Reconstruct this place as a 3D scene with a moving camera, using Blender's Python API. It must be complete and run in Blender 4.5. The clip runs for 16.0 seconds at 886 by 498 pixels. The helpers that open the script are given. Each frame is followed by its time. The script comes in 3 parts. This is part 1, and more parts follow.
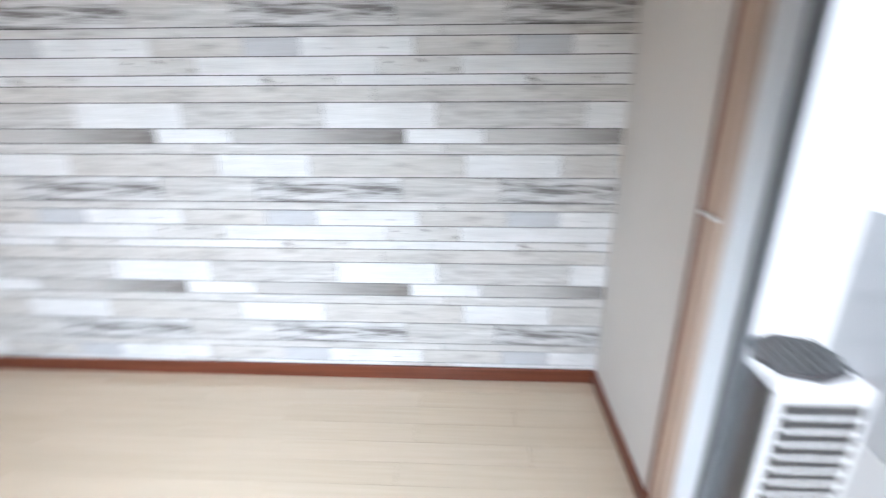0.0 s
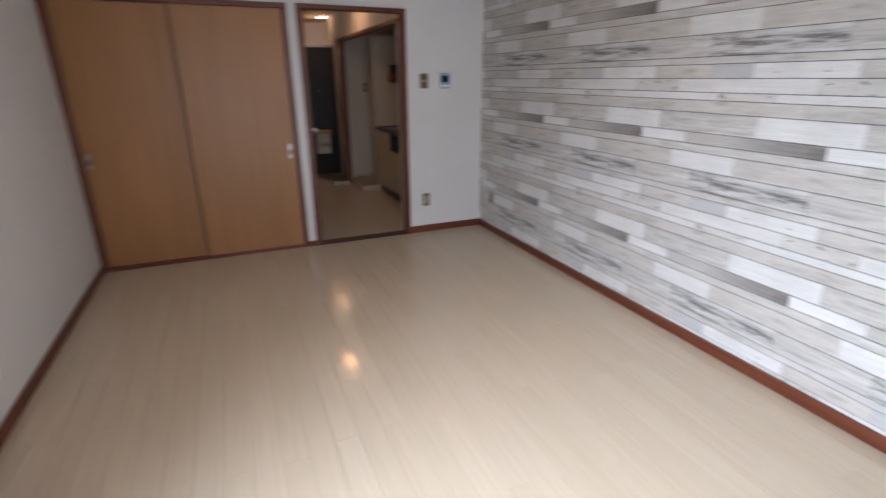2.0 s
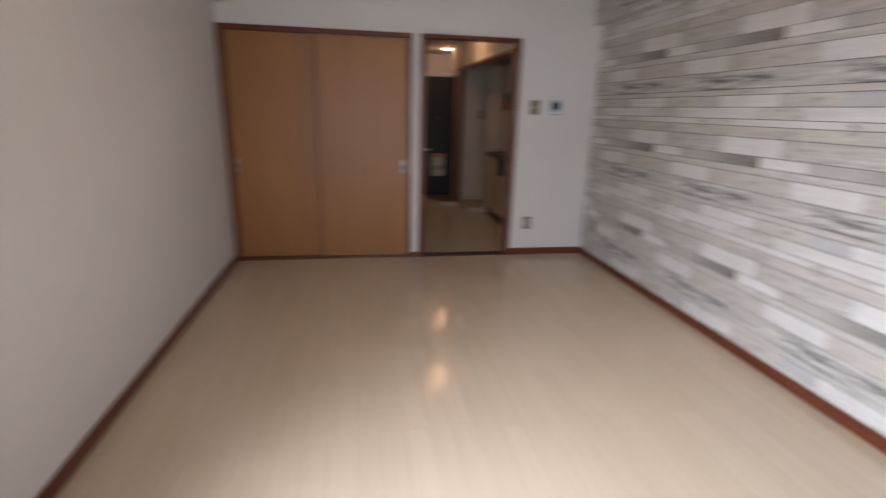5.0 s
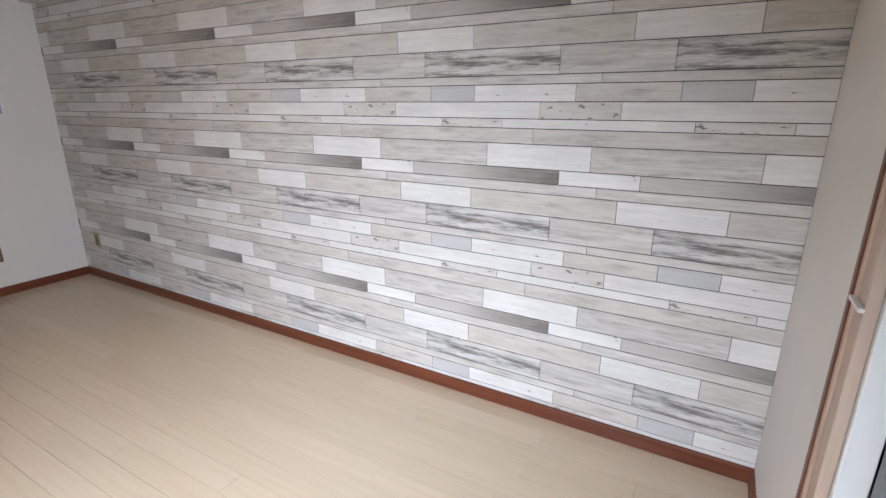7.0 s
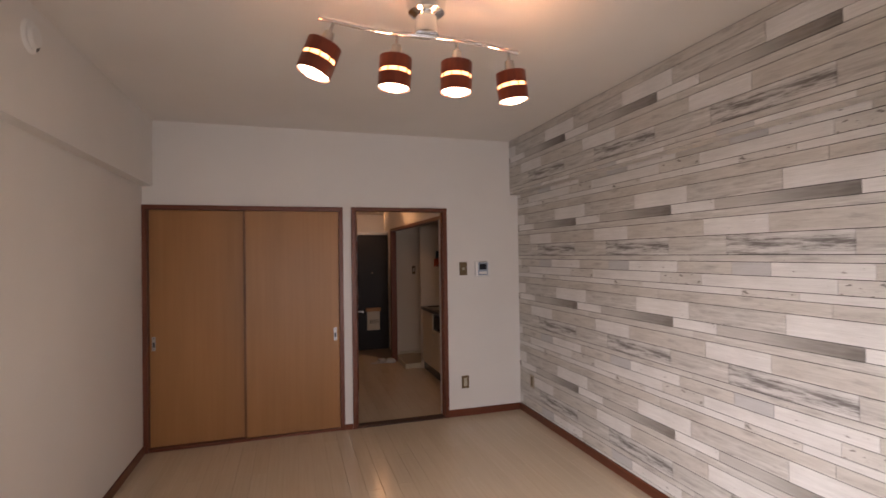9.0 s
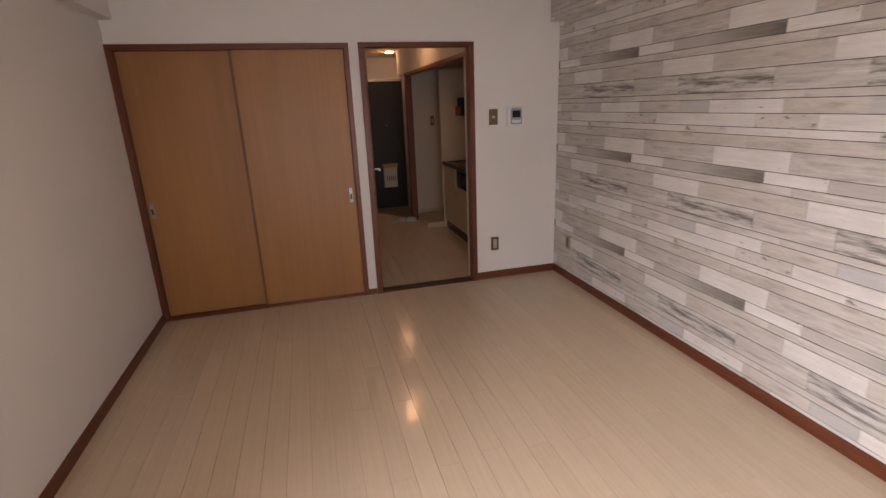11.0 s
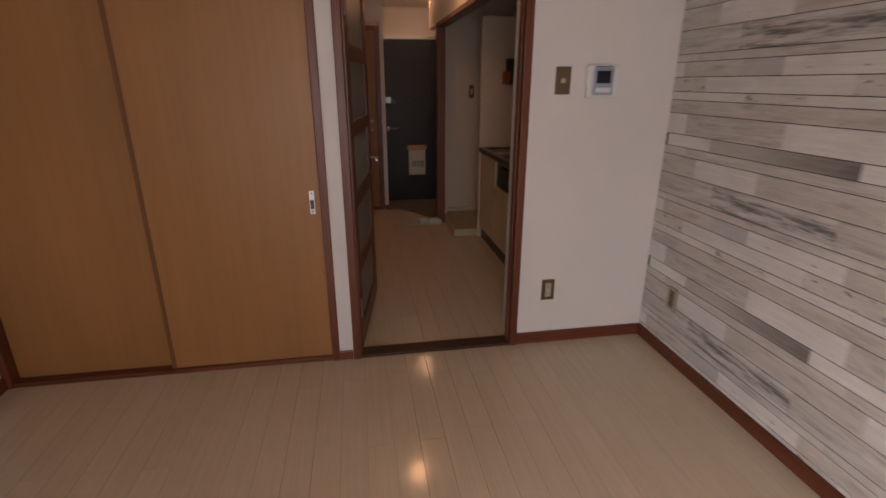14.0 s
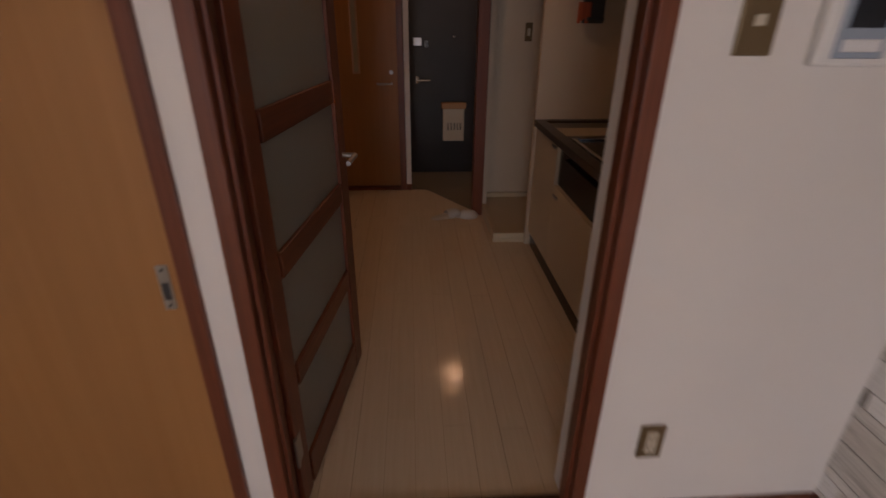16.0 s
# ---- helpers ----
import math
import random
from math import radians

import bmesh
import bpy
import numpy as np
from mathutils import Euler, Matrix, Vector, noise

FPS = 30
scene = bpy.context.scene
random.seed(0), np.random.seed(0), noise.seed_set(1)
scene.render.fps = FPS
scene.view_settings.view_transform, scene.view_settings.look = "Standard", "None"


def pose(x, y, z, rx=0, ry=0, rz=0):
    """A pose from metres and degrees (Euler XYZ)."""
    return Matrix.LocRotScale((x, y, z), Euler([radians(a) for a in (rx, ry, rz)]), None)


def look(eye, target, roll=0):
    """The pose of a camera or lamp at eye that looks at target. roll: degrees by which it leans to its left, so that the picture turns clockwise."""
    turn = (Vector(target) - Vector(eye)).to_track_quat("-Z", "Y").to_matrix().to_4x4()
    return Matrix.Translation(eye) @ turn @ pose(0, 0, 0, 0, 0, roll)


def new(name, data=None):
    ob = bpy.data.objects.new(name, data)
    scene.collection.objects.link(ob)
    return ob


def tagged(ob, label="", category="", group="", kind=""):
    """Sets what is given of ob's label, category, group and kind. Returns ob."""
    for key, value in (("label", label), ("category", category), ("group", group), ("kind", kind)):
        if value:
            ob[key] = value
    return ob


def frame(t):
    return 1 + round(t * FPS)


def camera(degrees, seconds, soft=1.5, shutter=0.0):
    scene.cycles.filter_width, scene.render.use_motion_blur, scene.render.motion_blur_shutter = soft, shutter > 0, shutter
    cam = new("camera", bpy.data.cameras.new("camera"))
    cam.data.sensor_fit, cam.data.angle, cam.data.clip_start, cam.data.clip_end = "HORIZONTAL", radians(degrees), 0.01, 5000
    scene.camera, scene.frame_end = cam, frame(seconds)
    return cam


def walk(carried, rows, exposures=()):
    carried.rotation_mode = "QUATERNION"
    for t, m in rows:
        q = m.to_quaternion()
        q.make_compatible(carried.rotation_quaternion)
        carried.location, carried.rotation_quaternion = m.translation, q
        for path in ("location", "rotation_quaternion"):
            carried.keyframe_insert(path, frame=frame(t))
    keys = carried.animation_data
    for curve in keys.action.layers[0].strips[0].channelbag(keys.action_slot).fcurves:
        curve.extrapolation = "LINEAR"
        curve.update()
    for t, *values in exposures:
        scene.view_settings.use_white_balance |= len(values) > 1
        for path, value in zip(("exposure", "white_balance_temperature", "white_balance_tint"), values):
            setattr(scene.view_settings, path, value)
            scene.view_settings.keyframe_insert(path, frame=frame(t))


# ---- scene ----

cam = camera(84.8, 16.0, soft=1.5, shutter=0.8)
PATH = [
    (0, (4.043, -1.811, 1.295), (3.945, 0.058, 0.59), -0.4),
    (0.5, (4.096, -1.755, 1.316), (3.258, -0.086, 0.602), 0.8),
    (1, (4.104, -1.823, 1.266), (2.778, -0.477, 0.609), 0.3),
    (1.5, (4.054, -1.973, 1.29), (2.444, -0.955, 0.683), 0.2),
    (2, (4.011, -2.11, 1.336), (2.278, -1.363, 0.672), -0.2),
    (2.5, (4.039, -2.114, 1.327), (2.164, -1.774, 0.72), 0.1),
    (3, (4.057, -2.219, 1.255), (2.14, -2.136, 0.691), 1.2),
    (3.2, (4.052, -2.284, 1.249), (2.131, -2.284, 0.691), 0.8),
    (4.2, (4.12, -2.16, 1.27), (2.24, -2.45, 0.70), 1.0),
    (5.5, (4.182, -1.978, 1.273), (2.484, -1.047, 0.771), 2.2),
    (6, (4.245, -1.873, 1.234), (2.821, -0.546, 0.773), 1.9),
    (6.5, (4.315, -1.827, 1.304), (3.227, -0.235, 0.771), -0.1),
    (7, (4.342, -1.82, 1.322), (3.394, -0.154, 0.75), 0.1),
    (7.5, (4.288, -1.837, 1.34), (3.038, -0.383, 0.772), -1.2),
    (8, (4.167, -1.911, 1.35), (2.514, -0.858, 0.948), -2.8),
    (8.5, (4.143, -1.963, 1.352), (2.285, -1.223, 1.343), -2.0),
    (9, (4.116, -2.016, 1.451), (2.206, -1.423, 1.471), -0.8),
    (9.5, (4.102, -2.05, 1.409), (2.187, -1.483, 1.29), -0.4),
    (9.7, (4.117, -2.031, 1.383), (2.207, -1.501, 1.119), -0.6),
    (11.8, (3.316, -1.859, 1.441), (1.469, -1.407, 0.821), -1.5),
    (12, (3.281, -1.748, 1.394), (1.411, -1.372, 0.793), -0.8),
    (12.5, (3.049, -1.677, 1.327), (1.156, -1.393, 0.746), -1.1),
    (13, (2.783, -1.618, 1.292), (0.892, -1.302, 0.721), -0.4),
    (13.5, (2.502, -1.556, 1.282), (0.613, -1.219, 0.718), -0.5),
    (14, (2.172, -1.468, 1.305), (0.308, -1.146, 0.657), 0.1),
    (14.5, (1.833, -1.368, 1.376), (-0.01, -1.174, 0.622), 0.1),
    (15, (1.525, -1.313, 1.321), (-0.294, -1.118, 0.513), 1.3),
    (15.5, (1.219, -1.233, 1.354), (-0.565, -1.016, 0.477), 1.6),
    (16, (0.91, -1.165, 1.316), (-0.89, -1.045, 0.452), 0.5),
]
EXPOSURES = [(0.0, 0.35, 5700, 10), (1.0, 0.1, 5800, 12), (2.0, 0.0, 5900, 14), (3.0, -0.2, 6700, 20), (5.5, -0.1, 6200, 16), (7.0, 0.0, 6100, 14), (9.0, -0.2, 7300, 26), (12.0, -0.18, 7400, 27), (16.0, -0.27, 7250, 28)]
walk(cam, [(t, look(eye, target, roll)) for t, eye, target, roll in PATH], EXPOSURES)

# ---- light: sky, sun, daylight in the balcony window, lamps ----
SUN_EL, SUN_AZ = radians(42), radians(184)
world = bpy.data.worlds.new("world")
scene.world = world
world.use_nodes = True
sky = world.node_tree.nodes.new("ShaderNodeTexSky")
sky.sky_type, sky.sun_disc, sky.sun_elevation, sky.sun_rotation = "NISHITA", False, SUN_EL, SUN_AZ
world.node_tree.links.new(sky.outputs[0], world.node_tree.nodes["Background"].inputs[0])
world.node_tree.nodes["Background"].inputs[1].default_value = 0.15
sun = new("sun", bpy.data.lights.new("sun", "SUN"))
sun.data.energy, sun.data.angle, sun.data.color = 5.0, radians(0.5), (1, 0.96, 0.90)
sun.matrix_world = look((0, 0, 0), (-math.sin(SUN_AZ) * math.cos(SUN_EL), -math.cos(SUN_AZ) * math.cos(SUN_EL), -math.sin(SUN_EL)))


def area(name, eye, target, sx, sy, watts, col, spread=180):
    ob = new(name, bpy.data.lights.new(name, "AREA"))
    ob.data.shape, ob.data.size, ob.data.size_y, ob.data.energy, ob.data.color = "RECTANGLE", sx, sy, watts, col
    ob.data.spread = radians(spread)
    ob.matrix_world = look(eye, target)
    return ob


def point(name, at, watts, col, radius):
    ob = new(name, bpy.data.lights.new(name, "POINT"))
    ob.data.energy, ob.data.color, ob.data.shadow_soft_size = watts, col, radius
    ob.location = at
    return ob


WINDOW_W, SIDE_W, BULB_W, DOWN_W = 14.5, 39.0, 1.8, 3.2
WARM = (1.0, 0.58, 0.28)
area("window_daylight", (4.63, -1.80, 1.05), (3.63, -1.60, 0.90), 1.25, 1.30, WINDOW_W, (0.84, 0.93, 1.0), 105)
area("side_window_daylight", (3.76, -3.10, 1.32), (3.54, -2.1, 0.60), 0.76, 0.62, SIDE_W, (0.86, 0.94, 1.0), 90)

# ---- materials ----


def mat(name, col, rough=0.5, metal=0.0, spec=0.5):
    m = bpy.data.materials.new(name)
    m.use_nodes = True
    b = m.node_tree.nodes["Principled BSDF"]
    b.inputs["Base Color"].default_value = (*col, 1)
    b.inputs["Roughness"].default_value = rough
    b.inputs["Metallic"].default_value = metal
    b.inputs["Specular IOR Level"].default_value = spec
    return m


def node(m, kind, **sets):
    n = m.node_tree.nodes.new(kind)
    for k, v in sets.items():
        n.inputs[k.replace("_", " ")].default_value = v
    return n


def link(m, a, b):
    m.node_tree.links.new(a, b)


def ramp(m, fac, stops):
    r = node(m, "ShaderNodeValToRGB")
    e = r.color_ramp.elements
    while len(e) < len(stops):
        e.new(0.5)
    for el, (p, c) in zip(e, stops):
        el.position = p
        el.color = (*c, 1) if len(c) == 3 else c
    link(m, fac, r.inputs[0])
    return r.outputs[0]


def coords(m, scale, which="Object"):
    tc = node(m, "ShaderNodeTexCoord")
    mp = node(m, "ShaderNodeMapping", Scale=scale)
    link(m, tc.outputs[which], mp.inputs[0])
    return mp.outputs[0]


def mix(m, fac, a, b, mode="MIX"):
    n = m.node_tree.nodes.new("ShaderNodeMix")
    n.data_type, n.blend_type = "RGBA", mode
    for v, i in ((fac, 0), (a, 6), (b, 7)):
        if isinstance(v, (int, float)):
            n.inputs[i].default_value = v
        elif isinstance(v, tuple):
            n.inputs[i].default_value = (*v, 1)
        else:
            link(m, v, n.inputs[i])
    return n.outputs[2]


def bump(m, height, strength, dist=0.002):
    b = node(m, "ShaderNodeBump", Strength=strength, Distance=dist)
    link(m, height, b.inputs["Height"])
    link(m, b.outputs[0], m.node_tree.nodes["Principled BSDF"].inputs["Normal"])


def base(m):
    return m.node_tree.nodes["Principled BSDF"].inputs["Base Color"]


def noise_tex(m, vec, scale, detail=4, rough=0.55):
    n = node(m, "ShaderNodeTexNoise", Scale=scale, Detail=detail, Roughness=rough)
    link(m, vec, n.inputs["Vector"])
    return n.outputs[0]


def painted(name, col, rough=0.75, grain=220, amount=0.35):
    """Embossed wall vinyl or paint: faint blotches and a fine relief."""
    m = mat(name, col, rough, spec=0.25)
    v = coords(m, (1, 1, 1))
    blot = noise_tex(m, v, 1.3, 3)
    lo = tuple(c * 0.94 for c in col)
    link(m, ramp(m, blot, [(0.3, lo), (0.7, col)]), base(m))
    bump(m, noise_tex(m, v, grain, 2), amount, 0.001)
    return m


def wood(name, dark, light, axis=2, rough=0.4, fine=60, coat=0.0):
    """Straight-grained wood, the grain along the axis."""
    m = mat(name, light, rough, spec=0.4)
    sc = [fine, fine, fine]
    sc[axis] = fine * 0.03
    g = noise_tex(m, coords(m, tuple(sc)), 1.0, 5, 0.6)
    sc2 = [4, 4, 4]
    sc2[axis] = 0.5
    g2 = noise_tex(m, coords(m, tuple(sc2)), 1.0, 2)
    c = ramp(m, g, [(0.3, dark), (0.7, light)])
    c2 = ramp(m, g2, [(0.3, (0.82, 0.82, 0.82)), (0.7, (1, 1, 1))])
    link(m, mix(m, 1.0, c, c2, "MULTIPLY"), base(m))
    bump(m, g, 0.08, 0.001)
    m.node_tree.nodes["Principled BSDF"].inputs["Coat Weight"].default_value = coat
    return m


WALL = painted("white_wall_vinyl", (0.76, 0.735, 0.71))
CEIL = painted("ceiling_vinyl", (0.76, 0.73, 0.70), grain=150)
TRIM = wood("red_brown_trim", (0.115, 0.030, 0.014), (0.195, 0.056, 0.026), 2, 0.38)
TRIM_X = wood("red_brown_trim_x", (0.115, 0.030, 0.014), (0.195, 0.056, 0.026), 0, 0.38)
TRIM_Y = wood("red_brown_trim_y", (0.115, 0.030, 0.014), (0.195, 0.056, 0.026), 1, 0.38)
# sill wood: trim brown made darker, the doorway's shadow put into its colour
SHADED_SILL = wood("shaded_sill_wood", (0.035, 0.014, 0.008), (0.075, 0.028, 0.015), 1, 0.5)
TAN = wood("tan_door_veneer", (0.36, 0.165, 0.056), (0.395, 0.188, 0.067), 2, 0.42, 38)
PALE_OAK = wood("pale_window_wood", (0.52, 0.38, 0.29), (0.62, 0.48, 0.38), 2, 0.45)
JOINT = mat("dark_plank_joint", (0.045, 0.04, 0.038), 0.9)
FLOOR_JOINT = mat("dark_floor_joint", (0.42, 0.31, 0.21), 0.8)
CHROME = mat("chrome", (0.75, 0.75, 0.76), 0.12, 1.0)
STEEL = mat("brushed_steel", (0.42, 0.42, 0.42), 0.32, 1.0)
ALU = mat("grey_aluminium", (0.22, 0.225, 0.23), 0.5, 0.2)
ALU_LIGHT = mat("light_aluminium", (0.78, 0.78, 0.78), 0.55, 0.0)
BLACK = mat("black_glossy", (0.012, 0.012, 0.014), 0.25)
DARKGREY = mat("dark_grey_plastic", (0.035, 0.037, 0.04), 0.5)
BROWN_PLATE = mat("bronze_plate", (0.17, 0.115, 0.06), 0.35, 0.5)
IVORY = mat("ivory_plastic", (0.50, 0.45, 0.36), 0.35)
PAN_CREAM = painted("cream_pan_plastic", (0.55, 0.46, 0.33), 0.45, 90, 0.05)
WHITE_PLASTIC = mat("white_plastic", (0.75, 0.75, 0.74), 0.35)
BLUEGREY = mat("blue_grey_plastic", (0.30, 0.37, 0.46), 0.35)
SCREEN = mat("dark_screen", (0.01, 0.013, 0.02), 0.15)
CREAM = painted("cream_laminate", (0.55, 0.46, 0.34), 0.35, 90, 0.05)
CREAM_WALL = painted("cream_kitchen_wall", (0.60, 0.50, 0.39), 0.5)
ENTRY = painted("dark_entry_door_paint", (0.028, 0.026, 0.027), 0.38, 300, 0.2)
CONCRETE = painted("grey_concrete", (0.40, 0.40, 0.40), 0.85, 60, 0.5)
LIGHT_CONCRETE = painted("light_parapet_paint", (0.66, 0.67, 0.68), 0.8, 60, 0.4)
TILE = painted("grey_entry_tile", (0.20, 0.18, 0.16), 0.55, 80, 0.3)
WHITE_BOARD = painted("white_balcony_board", (0.80, 0.81, 0.82), 0.6)
COPPER_RED = mat("red_cloth", (0.42, 0.09, 0.04), 0.8)
FAN_GREY = mat("condenser_fins", (0.05, 0.052, 0.058), 0.6, 0.0)
GROUND = painted("ground_asphalt", (0.10, 0.10, 0.10), 0.9, 20)
VENEER = wood("dark_red_veneer", (0.11, 0.018, 0.008), (0.21, 0.038, 0.016), 2, 0.35)
SLIPPER_PALE = painted("pale_slipper_cloth", (0.46, 0.44, 0.41), 0.9, 400)
SLIPPER = painted("grey_slipper_cloth", (0.42, 0.40, 0.37), 0.9, 400)

GLASS = bpy.data.materials.new("clear_glass")
GLASS.use_nodes = True
gb = GLASS.node_tree.nodes["Principled BSDF"]
gb.inputs["Transmission Weight"].default_value, gb.inputs["Roughness"].default_value, gb.inputs["IOR"].default_value = 1.0, 0.0, 1.45


def frosted(name, col, clear):
    m = mat(name, col, 0.45)
    m.node_tree.nodes["Principled BSDF"].inputs["Transmission Weight"].default_value = clear
    return m


FROST = frosted("frosted_door_glass", (0.42, 0.43, 0.40), 0.55)
FROST_WINDOW = frosted("frosted_window_glass", (0.90, 0.92, 0.92), 0.85)


def glow(name, col, strength):
    m = bpy.data.materials.new(name)
    m.use_nodes = True
    b = m.node_tree.nodes["Principled BSDF"]
    b.inputs["Base Color"].default_value = (*col, 1)
    b.inputs["Emission Color"].default_value = (*col, 1)
    b.inputs["Emission Strength"].default_value = strength
    return m


BULB = glow("warm_bulb_glass", (1.0, 0.80, 0.56), 22.0)
DOWN = glow("warm_downlight_lens", (1.0, 0.82, 0.58), 22.0)
AMBER = glow("lit_amber_window", (1.0, 0.45, 0.2), 5.0)


def floor_material():
    """Pale lacquered floorboards; each board a little different in tone."""
    m = mat("pale_floorboard", (0.6, 0.5, 0.38), 0.24, spec=0.45)
    oi = node(m, "ShaderNodeObjectInfo")
    v = coords(m, (2.2, 55, 55))
    add = m.node_tree.nodes.new("ShaderNodeVectorMath")
    link(m, v, add.inputs[0])
    comb = node(m, "ShaderNodeCombineXYZ")
    mul = node(m, "ShaderNodeMath")
    mul.operation = "MULTIPLY"
    mul.inputs[1].default_value = 40
    link(m, oi.outputs["Random"], mul.inputs[0])
    link(m, mul.outputs[0], comb.inputs[0])
    link(m, mul.outputs[0], comb.inputs[1])
    link(m, comb.outputs[0], add.inputs[1])
    g = noise_tex(m, add.outputs[0], 1.0, 5, 0.6)
    c = ramp(m, g, [(0.3, (0.585, 0.476, 0.354)), (0.72, (0.64, 0.532, 0.406))])
    t = ramp(m, oi.outputs["Random"], [(0.0, (0.95, 0.945, 0.93)), (1.0, (1.0, 1.0, 1.0))])
    link(m, mix(m, 1.0, c, t, "MULTIPLY"), base(m))
    b = m.node_tree.nodes["Principled BSDF"]
    geo = node(m, "ShaderNodeNewGeometry")
    wear = noise_tex(m, geo.outputs["Position"], 2.5, 4)
    link(m, ramp(m, wear, [(0.3, (0.10, 0.10, 0.10)), (0.75, (0.19, 0.19, 0.19))]), b.inputs["Roughness"])
    bump(m, g, 0.04, 0.0006)
    return m


FLOORBOARD = floor_material()


def plank_material(kind):
    """Whitewashed wallboard look: grain, scuffs and knots along the board."""
    tones = dict(white=((0.74, 0.73, 0.715), (0.86, 0.85, 0.838)), grey=((0.46, 0.44, 0.412), (0.75, 0.73, 0.70)),
                 beige=((0.57, 0.54, 0.50), (0.72, 0.69, 0.65)), streak=((0.52, 0.51, 0.495), (0.80, 0.79, 0.775)),
                 spot=((0.60, 0.575, 0.54), (0.74, 0.72, 0.69)), blue=((0.53, 0.53, 0.535), (0.62, 0.622, 0.628)),
                 dark=((0.50, 0.48, 0.455), (0.62, 0.60, 0.57)), thin=((0.52, 0.50, 0.47), (0.77, 0.75, 0.72)))
    lo, hi = tones[kind]
    m = mat("wallboard_" + kind, hi, 0.62, spec=0.25)
    oi = node(m, "ShaderNodeObjectInfo")
    tc = node(m, "ShaderNodeTexCoord")
    shift = m.node_tree.nodes.new("ShaderNodeVectorMath")
    link(m, tc.outputs["Object"], shift.inputs[0])
    link(m, oi.outputs["Color"], shift.inputs[1])

    def tex(scale, detail=5, rough=0.6):
        mp = node(m, "ShaderNodeMapping", Scale=scale)
        link(m, shift.outputs[0], mp.inputs[0])
        return noise_tex(m, mp.outputs[0], 1.0, detail, rough)
    grain = tex((5, 5, 85), 7, 0.68)
    c = ramp(m, grain, [(0.28, lo), (0.68, hi)])
    fibre = tex((14, 14, 400), 3)
    c = mix(m, 0.5, c, ramp(m, fibre, [(0.3, (0.78, 0.78, 0.78)), (0.6, (1, 1, 1))]), "MULTIPLY")
    cloud = tex((3, 3, 9), 3)
    c = mix(m, 0.7, c, ramp(m, cloud, [(0.3, (0.80, 0.79, 0.775)), (0.65, (1, 1, 1))]), "MULTIPLY")
    if kind == "streak":
        s = tex((3.6, 3.6, 33), 6, 0.7)
        c = mix(m, ramp(m, s, [(0.47, (0, 0, 0)), (0.60, (0.95, 0.95, 0.95))]), c, (0.17, 0.155, 0.145))
    if kind in ("grey", "thin", "beige"):
        s = tex((7, 7, 45), 5, 0.65)
        c = mix(m, ramp(m, s, [(0.53, (0, 0, 0)), (0.72, (0.6, 0.6, 0.6))]), c, (0.27, 0.25, 0.235))
    if kind in ("spot", "thin", "white"):
        s = tex((26, 26, 70), 3, 0.5)
        top = 0.61 if kind == "spot" else 0.70
        c = mix(m, ramp(m, s, [(top, (0, 0, 0)), (top + 0.05, (0.8, 0.8, 0.8))]), c, (0.14, 0.12, 0.11))
    if kind == "dark":
        sep = node(m, "ShaderNodeSeparateXYZ")
        link(m, tc.outputs["Object"], sep.inputs[0])
        g = ramp(m, sep.outputs[0], [(0.22, (0, 0, 0)), (0.46, (0.75, 0.75, 0.75)), (0.62, (1, 1, 1))])
        s = ramp(m, tex((5, 5, 40)), [(0.25, (0.55, 0.55, 0.55)), (0.6, (1, 1, 1))])
        c = mix(m, mix(m, 1.0, g, s, "MULTIPLY"), c, (0.20, 0.18, 0.165))
    link(m, c, base(m))
    bump(m, grain, 0.12, 0.001)
    return m


PLANK = {k: plank_material(k) for k in ("white", "grey", "beige", "streak", "spot", "blue", "dark", "thin")}

# ---- mesh helpers ----


def add_box(bm, a, b, bevel=0.0):
    r = bmesh.ops.create_cube(bm, size=1)
    vs = r["verts"]
    for v in vs:
        v.co = Vector([(a[i] + b[i]) / 2 + v.co[i] * (b[i] - a[i]) for i in range(3)])
    if bevel:
        es = list({e for v in vs for e in v.link_edges})
        bmesh.ops.bevel(bm, geom=es, offset=bevel, segments=2, affect="EDGES", profile=0.5)
    return bm


def box_bm(a, b, bevel=0.0):
    return add_box(bmesh.new(), a, b, bevel)


def add_rod(bm, p, q, r1, r2=None, seg=20, caps=True):
    p, q = Vector(p), Vector(q)
    m = Matrix.Translation((p + q) / 2) @ (q - p).to_track_quat("Z", "Y").to_matrix().to_4x4()
    bmesh.ops.create_cone(bm, cap_ends=caps, segments=seg, radius1=r1, radius2=r1 if r2 is None else r2, depth=(q - p).length, matrix=m)
    return bm


def rod_bm(p, q, r1, r2=None, seg=20, caps=True):
    return add_rod(bmesh.new(), p, q, r1, r2, seg, caps)


def tube_bm(pts, radius, seg=12):
    """One tube swept along the points, with closed ends."""
    b = bmesh.new()
    rings = []
    for i, p in enumerate(pts):
        d = (pts[min(i + 1, len(pts) - 1)] - pts[max(i - 1, 0)]).to_track_quat("Z", "Y")
        rings.append([b.verts.new(p + d @ Vector((radius * math.cos(k * math.tau / seg), radius * math.sin(k * math.tau / seg), 0))) for k in range(seg)])
    for a, c in zip(rings, rings[1:]):
        for k in range(seg):
            b.faces.new((a[k], a[(k + 1) % seg], c[(k + 1) % seg], c[k]))
    b.faces.new(rings[0])
    b.faces.new(rings[-1])
    return b


def mesh_of(name, bm, material, smooth=False):
    bmesh.ops.recalc_face_normals(bm, faces=bm.faces)
    me = bpy.data.meshes.new(name)
    bm.to_mesh(me)
    bm.free()
    me.materials.append(material)
    if smooth:
        me.polygons.foreach_set("use_smooth", [True] * len(me.polygons))
        me.set_sharp_from_angle(angle=radians(35))
    return me


